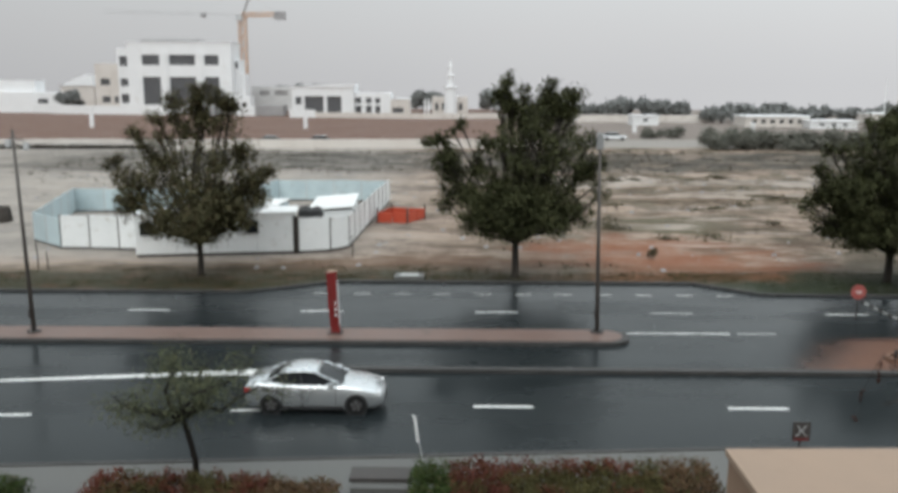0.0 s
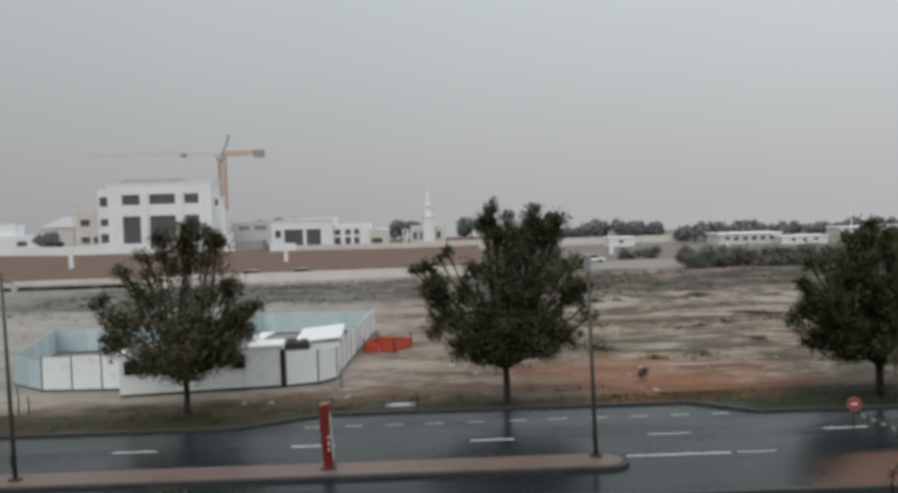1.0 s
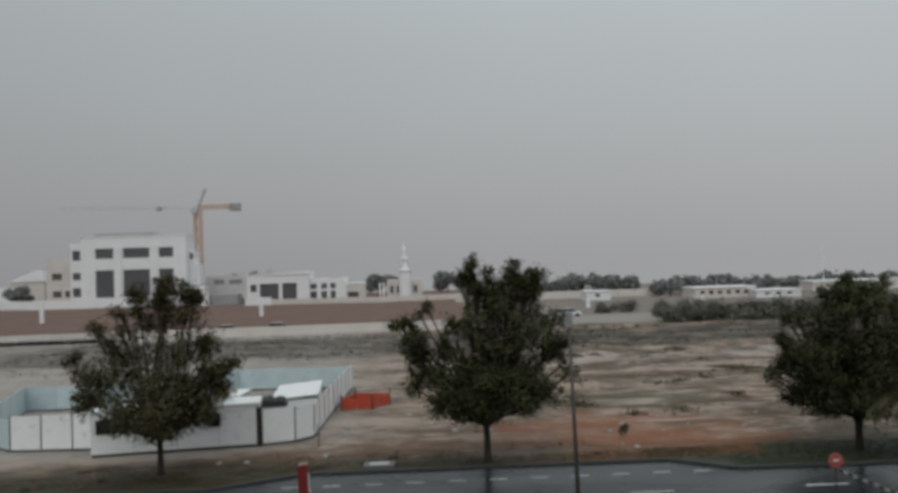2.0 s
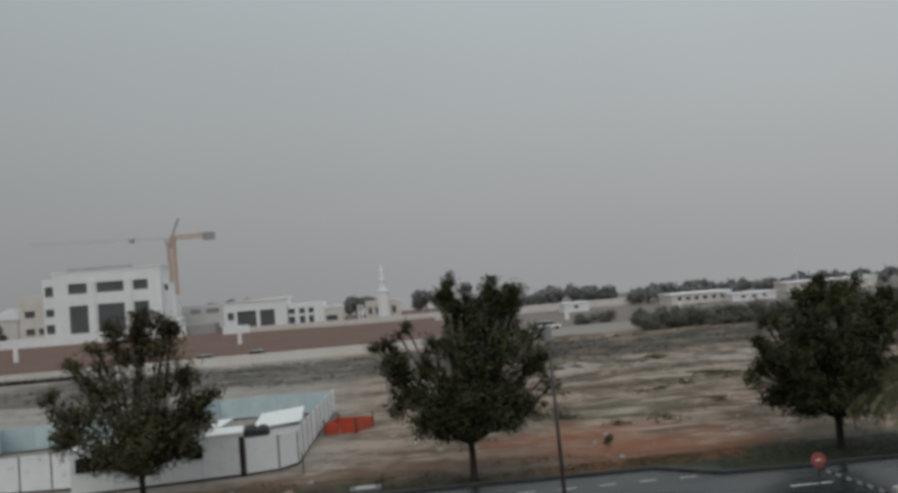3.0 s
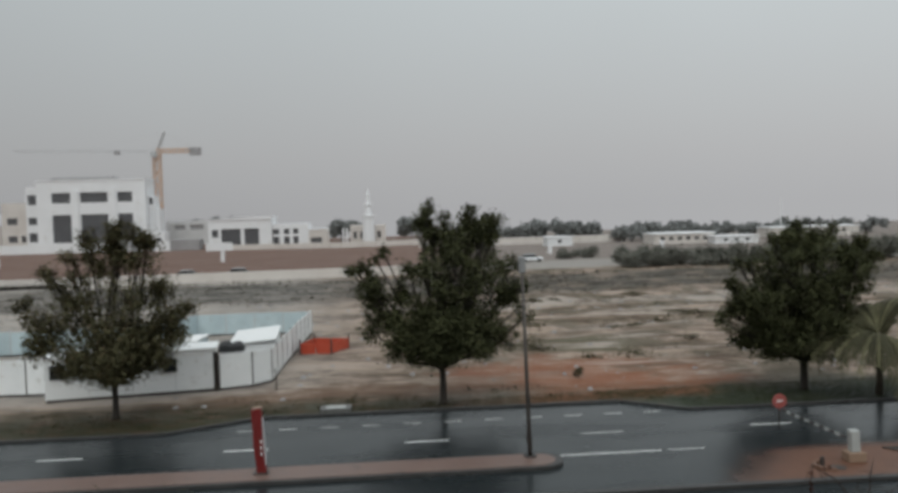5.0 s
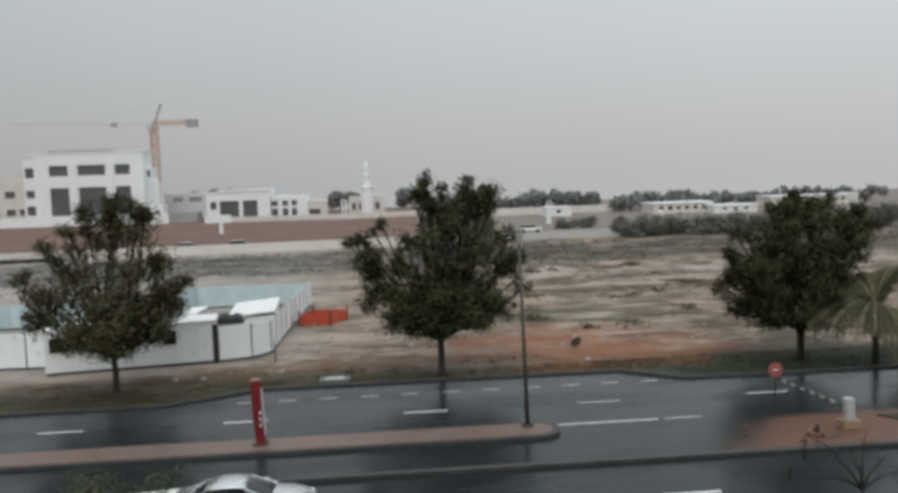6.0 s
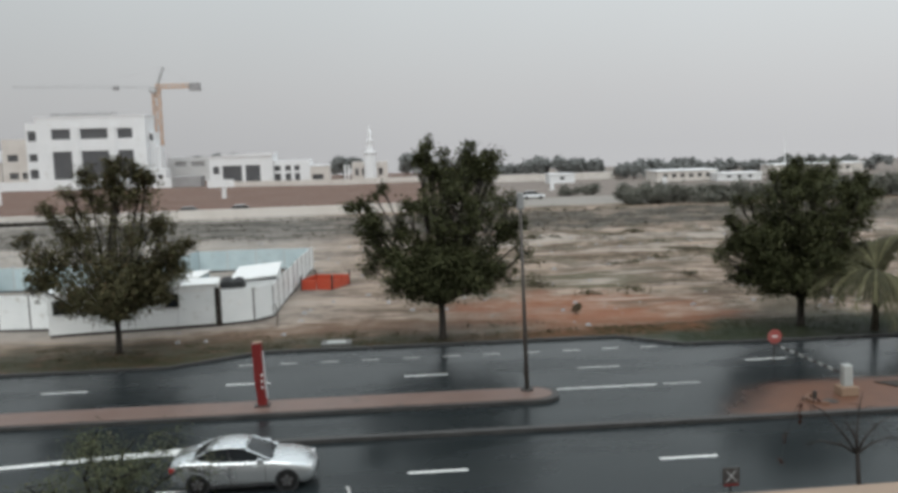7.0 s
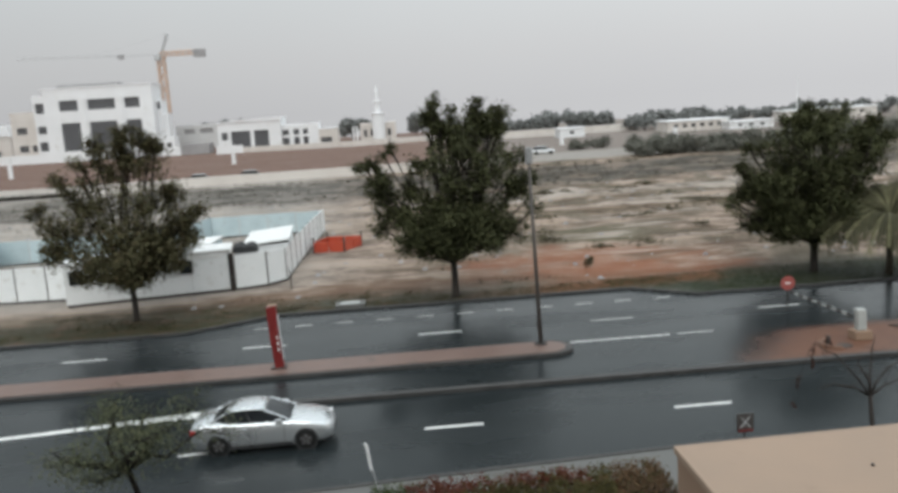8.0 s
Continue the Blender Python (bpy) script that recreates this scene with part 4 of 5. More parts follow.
for sx, z in ((-0.34, 7.9), (0.36, 7.8)):
    bm = bmesh.new()
    tube(bm, [(0, 0, z + 0.1), (sx * 0.6, 0, z + 0.1), (sx, 0, z)], [0.025, 0.025, 0.02], 6)
    part("bracket", bm, DARK_STEEL, p)
    bm = bmesh.new()
    box(bm, sx - 0.09, sx + 0.09, -0.09, 0.09, z - 0.3, z)
    part("lamp", bm, CRANE_GREY, p, "small grey side lamp", bevel=0.02)

t = thing("totem_sign", (-4.86, 33.84, 0.165), "tall narrow red sign pillar leaning slightly on the paved island", "sign")
bm = bmesh.new()
side_prism(bm, [(-0.17, 0.0), (0.19, 0.0), (0.12, 1.0), (0.07, 2.45), (0.08, 2.62), (-0.32, 2.55), (-0.27, 1.1)], -0.17, 0.17)
part("pillar", bm, RED_PAINT, t, bevel=0.02)
bm = bmesh.new()
side_prism(bm, [(0.15, 0.35), (0.195, 0.35), (0.12, 2.2), (0.075, 2.2)], -0.13, 0.13)
part("side_panel", bm, CRANE_GREY, t, "grey side panel")
for z in (0.75, 1.0, 1.25):
    bm = bmesh.new()
    box(bm, 0.0, 0.07, -0.186, -0.172, z, z + 0.12)
    part("marking", bm, WHITE_PLAIN, t, "small white square")
bm = bmesh.new()
box(bm, -0.26, 0.07, -0.13, 0.13, 2.6, 2.64)
part("cap", bm, BEIGE_ROOF, t, "pale worn cap")
bm = bmesh.new()
box(bm, -0.32, 0.28, -0.24, 0.24, -0.01, 0.06)
part("base_plate", bm, DARK_STEEL, t)

# boom barrier with a round red sign
t = thing("boom_barrier", (18.5, 31.9, 0.004), "white boom barrier with a striped arm and a round red sign", "barrier")
bm = bmesh.new()
box(bm, -0.36, 0.36, -0.3, 0.3, 0, 0.36)
part("plinth", bm, BEIGE_WALL, t, "orange-beige plinth", bevel=0.03)
bm = bmesh.new()
side_prism(bm, [(-0.17, 0.36), (0.19, 0.36), (0.15, 1.22), (-0.2, 1.22)], -0.16, 0.16)
part("cabinet", bm, CABINET_GREY, t, bevel=0.03)
for k in range(13):
    bm = bmesh.new()
    x, y = -0.28 - 0.025 * k, 0.1 + 0.36 * k
    prism(bm, [(x - 0.02, y), (x + 0.02, y), (x - 0.005, y + 0.36), (x - 0.045, y + 0.36)], 0.86, 0.97)
    part("arm_segment", bm, CABINET_GREY if k % 2 else DARK_STEEL, t)
s = bmesh.new()
tube(s, [(-0.62, 4.98, 1.28), (-0.62, 5.02, 1.28)], [0.33, 0.33], 20)
part("sign_disc", s, SIGN_RED, t, "round red sign")
s = bmesh.new()
box(s, -0.75, -0.49, 4.965, 4.979, 1.25, 1.32)
part("sign_mark", s, WHITE_PLAIN, t, "pale mark on the sign")
s = bmesh.new()
box(s, -0.65, -0.59, 5.02, 5.06, -0.01, 1.3)
part("arm_prop", s, DARK_STEEL, t)

# kerbed ring with a stub post and a round cover on the corner paving
t = thing("kerb_ring", (17.15, 31.3, 0.004), "low curved concrete kerb on the muddy corner paving", "kerb")
for k in range(7):
    bm = bmesh.new()
    a0, a1 = math.radians(95 + 25 * k), math.radians(119 + 25 * k)
    prism(bm, [(0.62 * math.cos(a0), 0.62 * math.sin(a0)), (0.62 * math.cos(a1), 0.62 * math.sin(a1)), (0.48 * math.cos(a1), 0.48 * math.sin(a1)), (0.48 * math.cos(a0), 0.48 * math.sin(a0))], 0, 0.12)
    part("kerbstone", bm, SANDY, t)
t = thing("stub_post", (17.0, 31.55, 0.004), "short dark steel stub post beside the kerb ring", "post")
bm = bmesh.new()
tube(bm, [(0, 0, -0.02), (0, 0, 0.3), (0, 0, 0.33)], [0.09, 0.085, 0.06], 10)
part("stub", bm, DARK_STEEL, t)
t = thing("manhole_cover", (17.45, 31.15, 0.004), "round dark iron manhole cover in the corner paving", "manhole")
bm = bmesh.new()
tube(bm, [(0, 0, -0.02), (0, 0, 0.02)], [0.3, 0.29], 20)
part("cover", bm, DARK_STEEL, t)
t = thing("planting_bed", (21.8, 32.55, 0.004), "dark bare soil bed at the edge of the orange paving", "planting bed")
bm = bmesh.new()
prism(bm, [(-1.3, 0.75), (3.0, 0.75), (3.0, -0.9), (-0.2, -0.9), (-0.75, -0.1)], -0.02, 0.05)
part("soil", bm, BARK, t, "dark wet soil")

t = thing("warning_board", (10.0, 23.0, 0.1), "small dark square board with a pale cross on a short post", "sign")
bm = bmesh.new()
box(bm, -0.25, 0.25, -0.02, 0.02, 0.22, 0.78)
part("board", bm, DARK_STEEL, t, bevel=0.008)
bm = bmesh.new()
box(bm, -0.22, 0.22, -0.03, -0.022, 0.24, 0.30)
part("lower_band", bm, RED_PAINT, t, "dull red band")
for sg in (-1, 1):
    bm = bmesh.new()
    side_prism(bm, [(-0.15 * sg - 0.02, 0.36), (-0.15 * sg + 0.02, 0.36), (0.13 * sg + 0.02, 0.68), (0.13 * sg - 0.02, 0.68)], -0.034, -0.022)
    part("cross_bar", bm, CRANE_GREY, t, "pale grey bar")
bm = bmesh.new()
tube(bm, [(0, 0.05, -0.05), (0, 0.05, 0.7)], [0.03, 0.03], 8)
part("post", bm, DARK_STEEL, t)

t = thing("marker_post", (-0.78, 21.8, 0.1), "thin white bent marker post at the kerb", "post")
bm = bmesh.new()
tube(bm, [(0.06, 0, -0.05), (0.0, 0, 0.35), (-0.08, 0, 0.8)], [0.012, 0.012, 0.015], 6)
part("stem", bm, CRANE_GREY, t)
bm = bmesh.new()
tube(bm, [(-0.08, 0, 0.6), (-0.12, 0, 1.0), (-0.16, 0, 1.3), (-0.21, 0, 1.36)], [0.035, 0.04, 0.04, 0.03], 8)
part("sleeve", bm, WHITE_PLAIN, t, "white plastic sleeve")

t = thing("utility_box", (-1.65, 19.6, 0.1), "grey concrete utility box with a dark lid between hedges", "utility box")
bm = bmesh.new()
box(bm, -0.72, 0.72, -0.5, 0.4, -0.02, 0.6)
part("body", bm, PAVEMENT, t, bevel=0.02)
bm = bmesh.new()
box(bm, -0.78, 0.78, -0.2, 0.46, 0.6, 0.7)
part("lid", bm, DARK_STEEL, t, "dark wet lid", bevel=0.015)

t = thing("manhole_slab", (-2.5, 44.9, 0.0), "pale concrete manhole slab on the verge", "manhole")
bm = bmesh.new()
box(bm, -0.8, 0.8, -0.5, 0.5, -0.05, 0.14)
part("slab", bm, PAVEMENT, t, bevel=0.02)
bm = bmesh.new()
box(bm, -0.5, 0.5, -0.3, 0.3, 0.14, 0.165)
part("cover", bm, CABINET_GREY, t)

# flat beige roof below
t = thing("flat_roof_annexe", (5.7, 16.4, 0), "beige rendered annexe with a plain flat roof", "building")
bm = bmesh.new()
box(bm, 0.06, 26, -18.4, -0.06, 0.1, 2.85)
part("wall", bm, BEIGE_WALL, t)
bm = bmesh.new()
prism(bm, [(0, -18.5), (26.2, -18.5), (26.2, 0.75), (0, 0)], 2.85, 3.0)
part("roof", bm, BEIGE_ROOF, t, bevel=0.015)
for x, y in ((3.3, -1.7), (7.5, -3.2)):
    bm = bmesh.new()
    tube(bm, [(x, y, 2.99), (x, y, 3.05)], [0.035, 0.03], 8)
    part("roof_nail", bm, DARK_STEEL, t)


# ---- hoarding compound ----
def panel_run(pts, height, material, label, post=DARK_STEEL, step=2.0):
    t = thing("site_hoarding", (pts[0][0], pts[0][1], 0), label, "fence", "site hoardings")
    ox, oy = pts[0]
    for (ax, ay), (bx, by) in zip(pts, pts[1:]):
        length = math.hypot(bx - ax, by - ay)
        n = max(1, round(length / step))
        turn = math.degrees(math.atan2(by - ay, bx - ax))
        for k in range(n):
            w = length / n
            m = pose(ax - ox + (bx - ax) * k / n, ay - oy + (by - ay) * k / n, 0, 0, 0, turn)
            h = height + 0.05 * math.sin(7.3 * k + ax)
            bm = bmesh.new()
            box(bm, 0.03, w - 0.03, -0.02, 0.02, 0.08, h)
            bm.transform(m)
            part("panel", bm, material, t)
            bm = bmesh.new()
            box(bm, -0.035, 0.035, -0.045, 0.045, -0.1, h + 0.03)
            bm.transform(m)
            part("post", bm, post, t)
            bm = bmesh.new()
            box(bm, 0.0, w, -0.05, 0.05, -0.06, 0.09)
            bm.transform(m)
            part("foot_rail", bm, DARK_STEEL, t)
    return t


panel_run([(-25.0, 52.6), (-19.3, 52.2)], 2.1, WHITE_PANEL, "white sheet hoarding panels with dark posts on sand")
panel_run([(-9.75, 51.6), (-7.9, 52.3), (-6.9, 53.6)], 2.1, WHITE_PANEL, "white sheet hoarding panels beside the cabin", step=1.9)
panel_run([(-6.9, 53.6), (-6.7, 60.6), (-6.1, 75.0)], 2.0, WHITE_PANEL, "long white hoarding running back from the road", step=2.4)
panel_run([(-6.1, 75.0), (-16.0, 75.5)], 1.8, BLUE_PANEL, "pale blue-grey hoarding at the back of the compound", post=CRANE_GREY, step=2.4)
panel_run([(-16.0, 75.5), (-17.2, 69.5), (-31.0, 68.0)], 1.85, BLUE_PANEL, "pale blue-grey hoarding panels at the back", post=CRANE_GREY, step=2.4)
panel_run([(-31.0, 68.0), (-28.0, 55.2), (-25.0, 52.6)], 1.9, BLUE_PANEL, "pale blue-grey hoarding closing the compound's side", post=CRANE_GREY, step=2.4)

t = thing("site_cabin", (-14.75, 51.9, 0), "long white site cabin with a flat roof among the hoardings", "cabin", turn=9)
bm = bmesh.new()
box(bm, -4.75, 4.75, -1.2, 1.2, 0.12, 2.45)
part("wall", bm, WHITE_PANEL, t, bevel=0.02)
bm = bmesh.new()
side_prism(bm, [(-4.85, 2.45), (4.85, 2.45), (4.85, 2.6), (-4.85, 2.6)], -1.3, 1.3)
part("roof", bm, WHITE_PLAIN, t, bevel=0.02)
bm = bmesh.new()
box(bm, -4.7, 4.7, -1.17, 1.17, -0.1, 0.12)
part("skid", bm, DARK_STEEL, t, "dark steel base")
for x in (-4.45, 1.75):
    bm = bmesh.new()
    box(bm, x, x + 0.75, -1.3, -1.19, 1.3, 2.1)
    part("window", bm, DARK_GLASS, t, "small dark window")
bm = bmesh.new()
box(bm, 2.4, 4.1, -1.25, -1.19, 2.15, 2.32)
part("sign_strip", bm, WHITE_PLAIN, t)
for x in (-2.4, 0, 2.4):
    bm = bmesh.new()
    box(bm, x - 0.012, x + 0.012, -1.215, -1.19, 0.15, 2.4)
    part("seam", bm, CRANE_GREY, t)

t = thing("rolled_awning", (-20.6, 53.6, 0), "black rolled awning on a pole between hoarding and cabin", "awning")
bm = bmesh.new()
tube(bm, [(-0.95, 0, 2.05), (-0.5, 0, 2.2), (0.3, 0, 2.5), (0.9, 0, 2.68)], [0.07, 0.11, 0.13, 0.08], 10)
part("roll", bm, PLASTIC, t, smooth=True)
for x, h in ((-0.7, 2.1), (0.75, 2.6)):
    bm = bmesh.new()
    tube(bm, [(x, 0, -0.1), (x, 0, h)], [0.035, 0.03], 8)
    part("pole", bm, DARK_STEEL, t)
t = thing("site_gate", (-9.9, 51.5, 0), "narrow dark rusty gate post between cabin and hoarding", "gate")
bm = bmesh.new()
box(bm, -0.14, 0.14, -0.1, 0.1, -0.1, 2.3)
part("post", bm, BARK, t)
t = thing("covered_stack", (-9.4, 54.2, 0), "black tarpaulin over a stack of site goods behind the hoarding", "stack")
bm = bmesh.new()
loft(bm, [[(x, -0.4 * w, 1.9), (x, -0.42 * w, 1.9 + h * 0.6), (x, -0.2 * w, 1.9 + h), (x, 0.2 * w, 1.9 + h * 0.92), (x, 0.42 * w, 1.9 + h * 0.5), (x, 0.4 * w, 1.9)] for x, w, h in ((-0.8, 0.7, 0.35), (-0.62, 1.0, 0.62), (-0.2, 1.05, 0.7), (0.05, 1.0, 0.52), (0.35, 1.0, 0.66), (0.62, 0.95, 0.6), (0.78, 0.7, 0.3))])
part("tarpaulin", bm, PLASTIC, t)
bm = bmesh.new()
box(bm, -0.7, 0.7, -0.38, 0.38, -0.1, 1.9)
part("crate", bm, GREY_BLOCK, t, bevel=0.02)
t = thing("storage_shed", (-8.6, 59.5, 0), "low white flat-roofed shed inside the compound", "shed", turn=4)
bm = bmesh.new()
box(bm, -1.5, 1.4, -3.2, 3.2, -0.1, 1.95)
part("wall", bm, WHITE_PANEL, t)
bm = bmesh.new()
side_prism(bm, [(-1.6, 1.95), (1.5, 2.2), (1.5, 2.28), (-1.6, 2.03)], -3.4, 3.4)
part("roof", bm, WHITE_PLAIN, t)
t = thing("storage_shed", (-15.5, 60.5, 0), "low shed with a pale roof behind the cabin", "shed", turn=-3)
bm = bmesh.new()
box(bm, -3.0, 3.0, -1.6, 1.6, -0.1, 1.75)
part("wall", bm, BLUE_PANEL, t)
bm = bmesh.new()
side_prism(bm, [(-3.1, 1.75), (3.1, 1.9), (3.1, 1.97), (-3.1, 1.82)], -1.75, 1.75)
part("roof", bm, WHITE_PLAIN, t)

# orange mesh barriers round a pit
t = thing("orange_barrier", (-4.3, 64.6, 0), "bright orange plastic mesh barrier round a dug pit", "barrier")
for (ax, ay), (bx, by) in (((-1.75, -1.2), (0.55, -1.5)), ((0.55, -1.5), (1.75, 1.0)), ((1.75, 1.0), (-0.9, 1.6)), ((-0.9, 1.6), (-1.75, -1.2))):
    length, turn = math.hypot(bx - ax, by - ay), math.degrees(math.atan2(by - ay, bx - ax))
    for k in range(2):
        bm = bmesh.new()
        box(bm, length / 2 * k + 0.04, length / 2 * (k + 1) - 0.04, -0.03, 0.03, 0.0, 0.75)
        bm.transform(pose(ax, ay, 0, 0, 0, turn))
        part("panel", bm, ORANGE_MESH, t, bevel=0.01)
    bm = bmesh.new()
    box(bm, -0.05, 0.05, -0.05, 0.05, -0.1, 1.1)
    bm.transform(pose(ax, ay, 0, 0, 0, turn))
    part("post", bm, DARK_STEEL, t)

# small posts and bits beside the compound
for x, y, h in ((-6.3, 50.6, 1.3), (-23.5, 46.5, 1.5), (-22.9, 46.4, 1.0)):
    t = thing("wooden_stake", (x, y, 0), "thin grey wooden stake in the sand", "stake", "stakes")
    bm = bmesh.new()
    tube(bm, [(0, 0, -0.1), (0.03, 0, h * 0.5), (-0.04, 0.02, h)], [0.04, 0.035, 0.03], 6)
    part("stake", bm, BARK, t)
t = thing("shrub", (11.8, 50.4, 0), "small lone brownish shrub on orange soil", "shrub")
v, f = leaves(np.random.default_rng(77), in_lobes(np.random.default_rng(78), [(0, 0, 0.24, 0.25), (0.08, 0, 0.44, 0.15)], 260), 0.12, 0.05, 4)
mesh_of("foliage", v, f, TUSSOCK, t)
t = thing("dark_mound", (-35.2, 63.0, 0), "dark brown tarpaulin-covered mound beside the hoarding", "mound")
bm = bmesh.new()
loft(bm, [[(x, y * s, z) for y, z in ((-1.4, -0.1), (-0.7, 0.7), (0, 1.2), (0.8, 0.6), (1.4, -0.1))] for x, s in ((-1.6, 0.5), (-0.8, 1.0), (0.6, 0.9), (1.5, 0.3))])
part("cover", bm, BARK, t)


# ---- low white boundary wall and the field behind ----
t = thing("boundary_wall", (0, 136, 0), "long low white boundary wall with piers across the open ground", "wall")
WALL_ENDS = ((-160, 128), (-60, 136.5), (-20, 138), (14, 140))
for (ax, ay), (bx, by) in zip(WALL_ENDS, WALL_ENDS[1:]):
    length, turn = math.hypot(bx - ax, by - ay), math.degrees(math.atan2(by - ay, bx - ax))
    n = round(length / 4)
    for k in range(n):
        w = length / n
        m = pose(ax + (bx - ax) * k / n, ay - 136 + (by - ay) * k / n, 0, 0, 0, turn)
        bm = bmesh.new()
        box(bm, 0.15, w - 0.15, -0.1, 0.1, -0.3, 1.45)
        bm.transform(m)
        part("panel", bm, CREAM_WALL, t)
        bm = bmesh.new()
        box(bm, -0.15, 0.15, -0.13, 0.13, -0.3, 1.5)
        bm.transform(m)
        part("pier", bm, CREAM_WALL, t)


# ---- far buildings ----
def facade(t, x0, x1, z0, z1, y, depth, openings, wall, pane=ROOM_SHADE, name="wall"):
    """A block whose front has true recessed openings (x0, x1, z0, z1), with a pane set back in each, by default painted
    as the dark of the room behind.
    """
    xs = sorted({x0, x1, *(v for o in openings for v in o[:2])})
    zs = sorted({z0, z1, *(v for o in openings for v in o[2:])})
    bm = bmesh.new()
    for a, b in zip(xs, xs[1:]):
        for c, d in zip(zs, zs[1:]):
            mx, mz = (a + b) / 2, (c + d) / 2
            if not any(o[0] < mx < o[1] and o[2] < mz < o[3] for o in openings):
                box(bm, a, b, y, y + 0.6, c, d)
    bmesh.ops.remove_doubles(bm, verts=bm.verts, dist=0.001)
    part(name, bm, wall, t)
    bm = bmesh.new()
    box(bm, x0, x1, y + 0.61, y + depth, z0, z1)
    part("block", bm, wall, t)
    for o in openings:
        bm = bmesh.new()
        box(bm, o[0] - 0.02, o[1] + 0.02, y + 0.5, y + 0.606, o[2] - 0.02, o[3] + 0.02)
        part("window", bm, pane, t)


def slab(t, name, x0, x1, y0, y1, z0, z1, material, label=""):
    bm = bmesh.new()
    box(bm, x0, x1, y0, y1, z0, z1)
    return part(name, bm, material, t, label)


t = thing("white_building", (-101.0, 310, 0), "large white three-storey building with dark unglazed openings", "building")
facade(t, -18.7, 18.7, 0, 24.2, 0, 13, [(-13.5, -7.1, 16.6, 20.2), (-3.7, 5.7, 16.6, 20.2), (9.0, 14.2, 16.6, 20.1), (-13.5, -7.0, 2.6, 12.4), (-3.7, 5.7, 2.6, 12.4), (9.0, 14.2, 2.6, 12.4)], WHITE_WALL)
slab(t, "parapet", -18.9, 18.9, -0.2, 13, 24.2, 24.7, WHITE_WALL)
slab(t, "roof_disc", -14.5, 6.5, 3, 11, 24.7, 25.7, GREY_BLOCK, "grey roof drum")
for x in (-5.4, 7.3):
    slab(t, "pilaster", x - 1.1, x + 1.1, -0.5, 0.0, 0, 21.2, WHITE_WALL)
facade(t, -23.5, -18.72, 0, 22.6, 3, 20, [(-22.8, -19.6, 16.3, 19.8), (-22.8, -19.6, 9.2, 11.8), (-22.8, -19.6, 3.1, 6.3)], WHITE_WALL, name="side_wing")
facade(t, -32.8, -23.52, 0, 17.2, 5, 18, [(-31.0, -27.4, 9.4, 11.8), (-30.8, -27.6, 3.1, 5.4), (-26.3, -24.6, 3.1, 5.4)], CREAM_WALL, name="side_wing")
facade(t, 18.72, 20.6, 0, 18.5, 4, 8, [(19.0, 20.2, 15.5, 17.8)], WHITE_WALL, name="side_wing")
slab(t, "side_wing", 20.6, 22.2, 5, 12, 0, 13.7, WHITE_WALL)

t = thing("white_hall", (-45, 280, 0), "low white hall with two wide dark openings", "building")
facade(t, -10, 10.2, 0, 9.0, 0, 14, [(-5.9, 0.25, 0.8, 6.2), (1.4, 6.1, 0.8, 6.2), (-8.9, -6.9, 3.6, 6.0)], WHITE_WALL)
bm = bmesh.new()
side_prism(bm, [(-10.2, 9.0), (10.4, 9.0), (10.4, 10.0), (4, 10.0), (-10.2, 9.3)], -0.3, 14)
part("roof", bm, WHITE_WALL, t)
t = thing("white_annexe", (-29, 281, 0), "white single-storey building with paired small windows", "building")
facade(t, -5.7, 6, 0, 7.3, 0, 12, [(a, b, c, d) for a, b in ((-5.6, -3.5), (-2.05, -0.2), (0.95, 2.65)) for c, d in ((4.0, 5.7), (0.5, 3.2))], WHITE_WALL)
t = thing("cream_annexe", (-20, 281, 0), "small cream house with one dark window", "building")
facade(t, -3.0, 3.1, 0, 5.2, 0, 10, [(-2.4, 1.2, 0.9, 2.6)], CREAM_WALL)
slab(t, "roof", -3.1, 3.2, -0.2, 10, 5.2, 5.5, WHITE_WALL)

t = thing("mosque", (-3.7, 300, 0), "small pale mosque with one slender white minaret", "mosque")
facade(t, -6.5, 6.0, 0, 5.8, 2, 12, [(-5.4, -4.2, 1.2, 3.6), (-3.0, -2.0, 1.2, 3.6), (3.0, 4.2, 1.2, 3.6)], CREAM_WALL)
bm = bmesh.new()
stages = ((-1, 2.3), (8.6, 2.1), (8.7, 2.4), (9.3, 2.4), (9.5, 1.1), (12.6, 1.0), (12.7, 1.35), (13.3, 1.35), (13.5, 0.7), (15.6, 0.6), (16.2, 0.75), (17.0, 0.4), (18.8, 0.06))
tube(bm, [(0, 0, z) for z, r in stages], [r for z, r in stages], 12)
part("minaret", bm, WHITE_WALL, t)
for x in (-7.5, -8.8):
    slab(t, "white_post", x - 0.3, x + 0.3, -2, -1.5, 0, 5.0, WHITE_WALL)

# compound wall in front of the buildings
t = thing("compound_wall", (-80, 270, 0), "long white compound wall in front of the buildings", "wall")
RUN = ((-230, 305), (-150, 299), (-127, 285), (-88, 281), (-66, 275))
for (ax, ay), (bx, by) in zip(RUN, RUN[1:]):
    bm = bmesh.new()
    box(bm, 0, math.hypot(bx - ax, by - ay), -0.15, 0.15, -0.5, 2.9)
    bm.transform(pose(ax + 80, ay - 270, 0, 0, 0, math.degrees(math.atan2(by - ay, bx - ax))))
    part("wall_length", bm, WHITE_WALL, t)
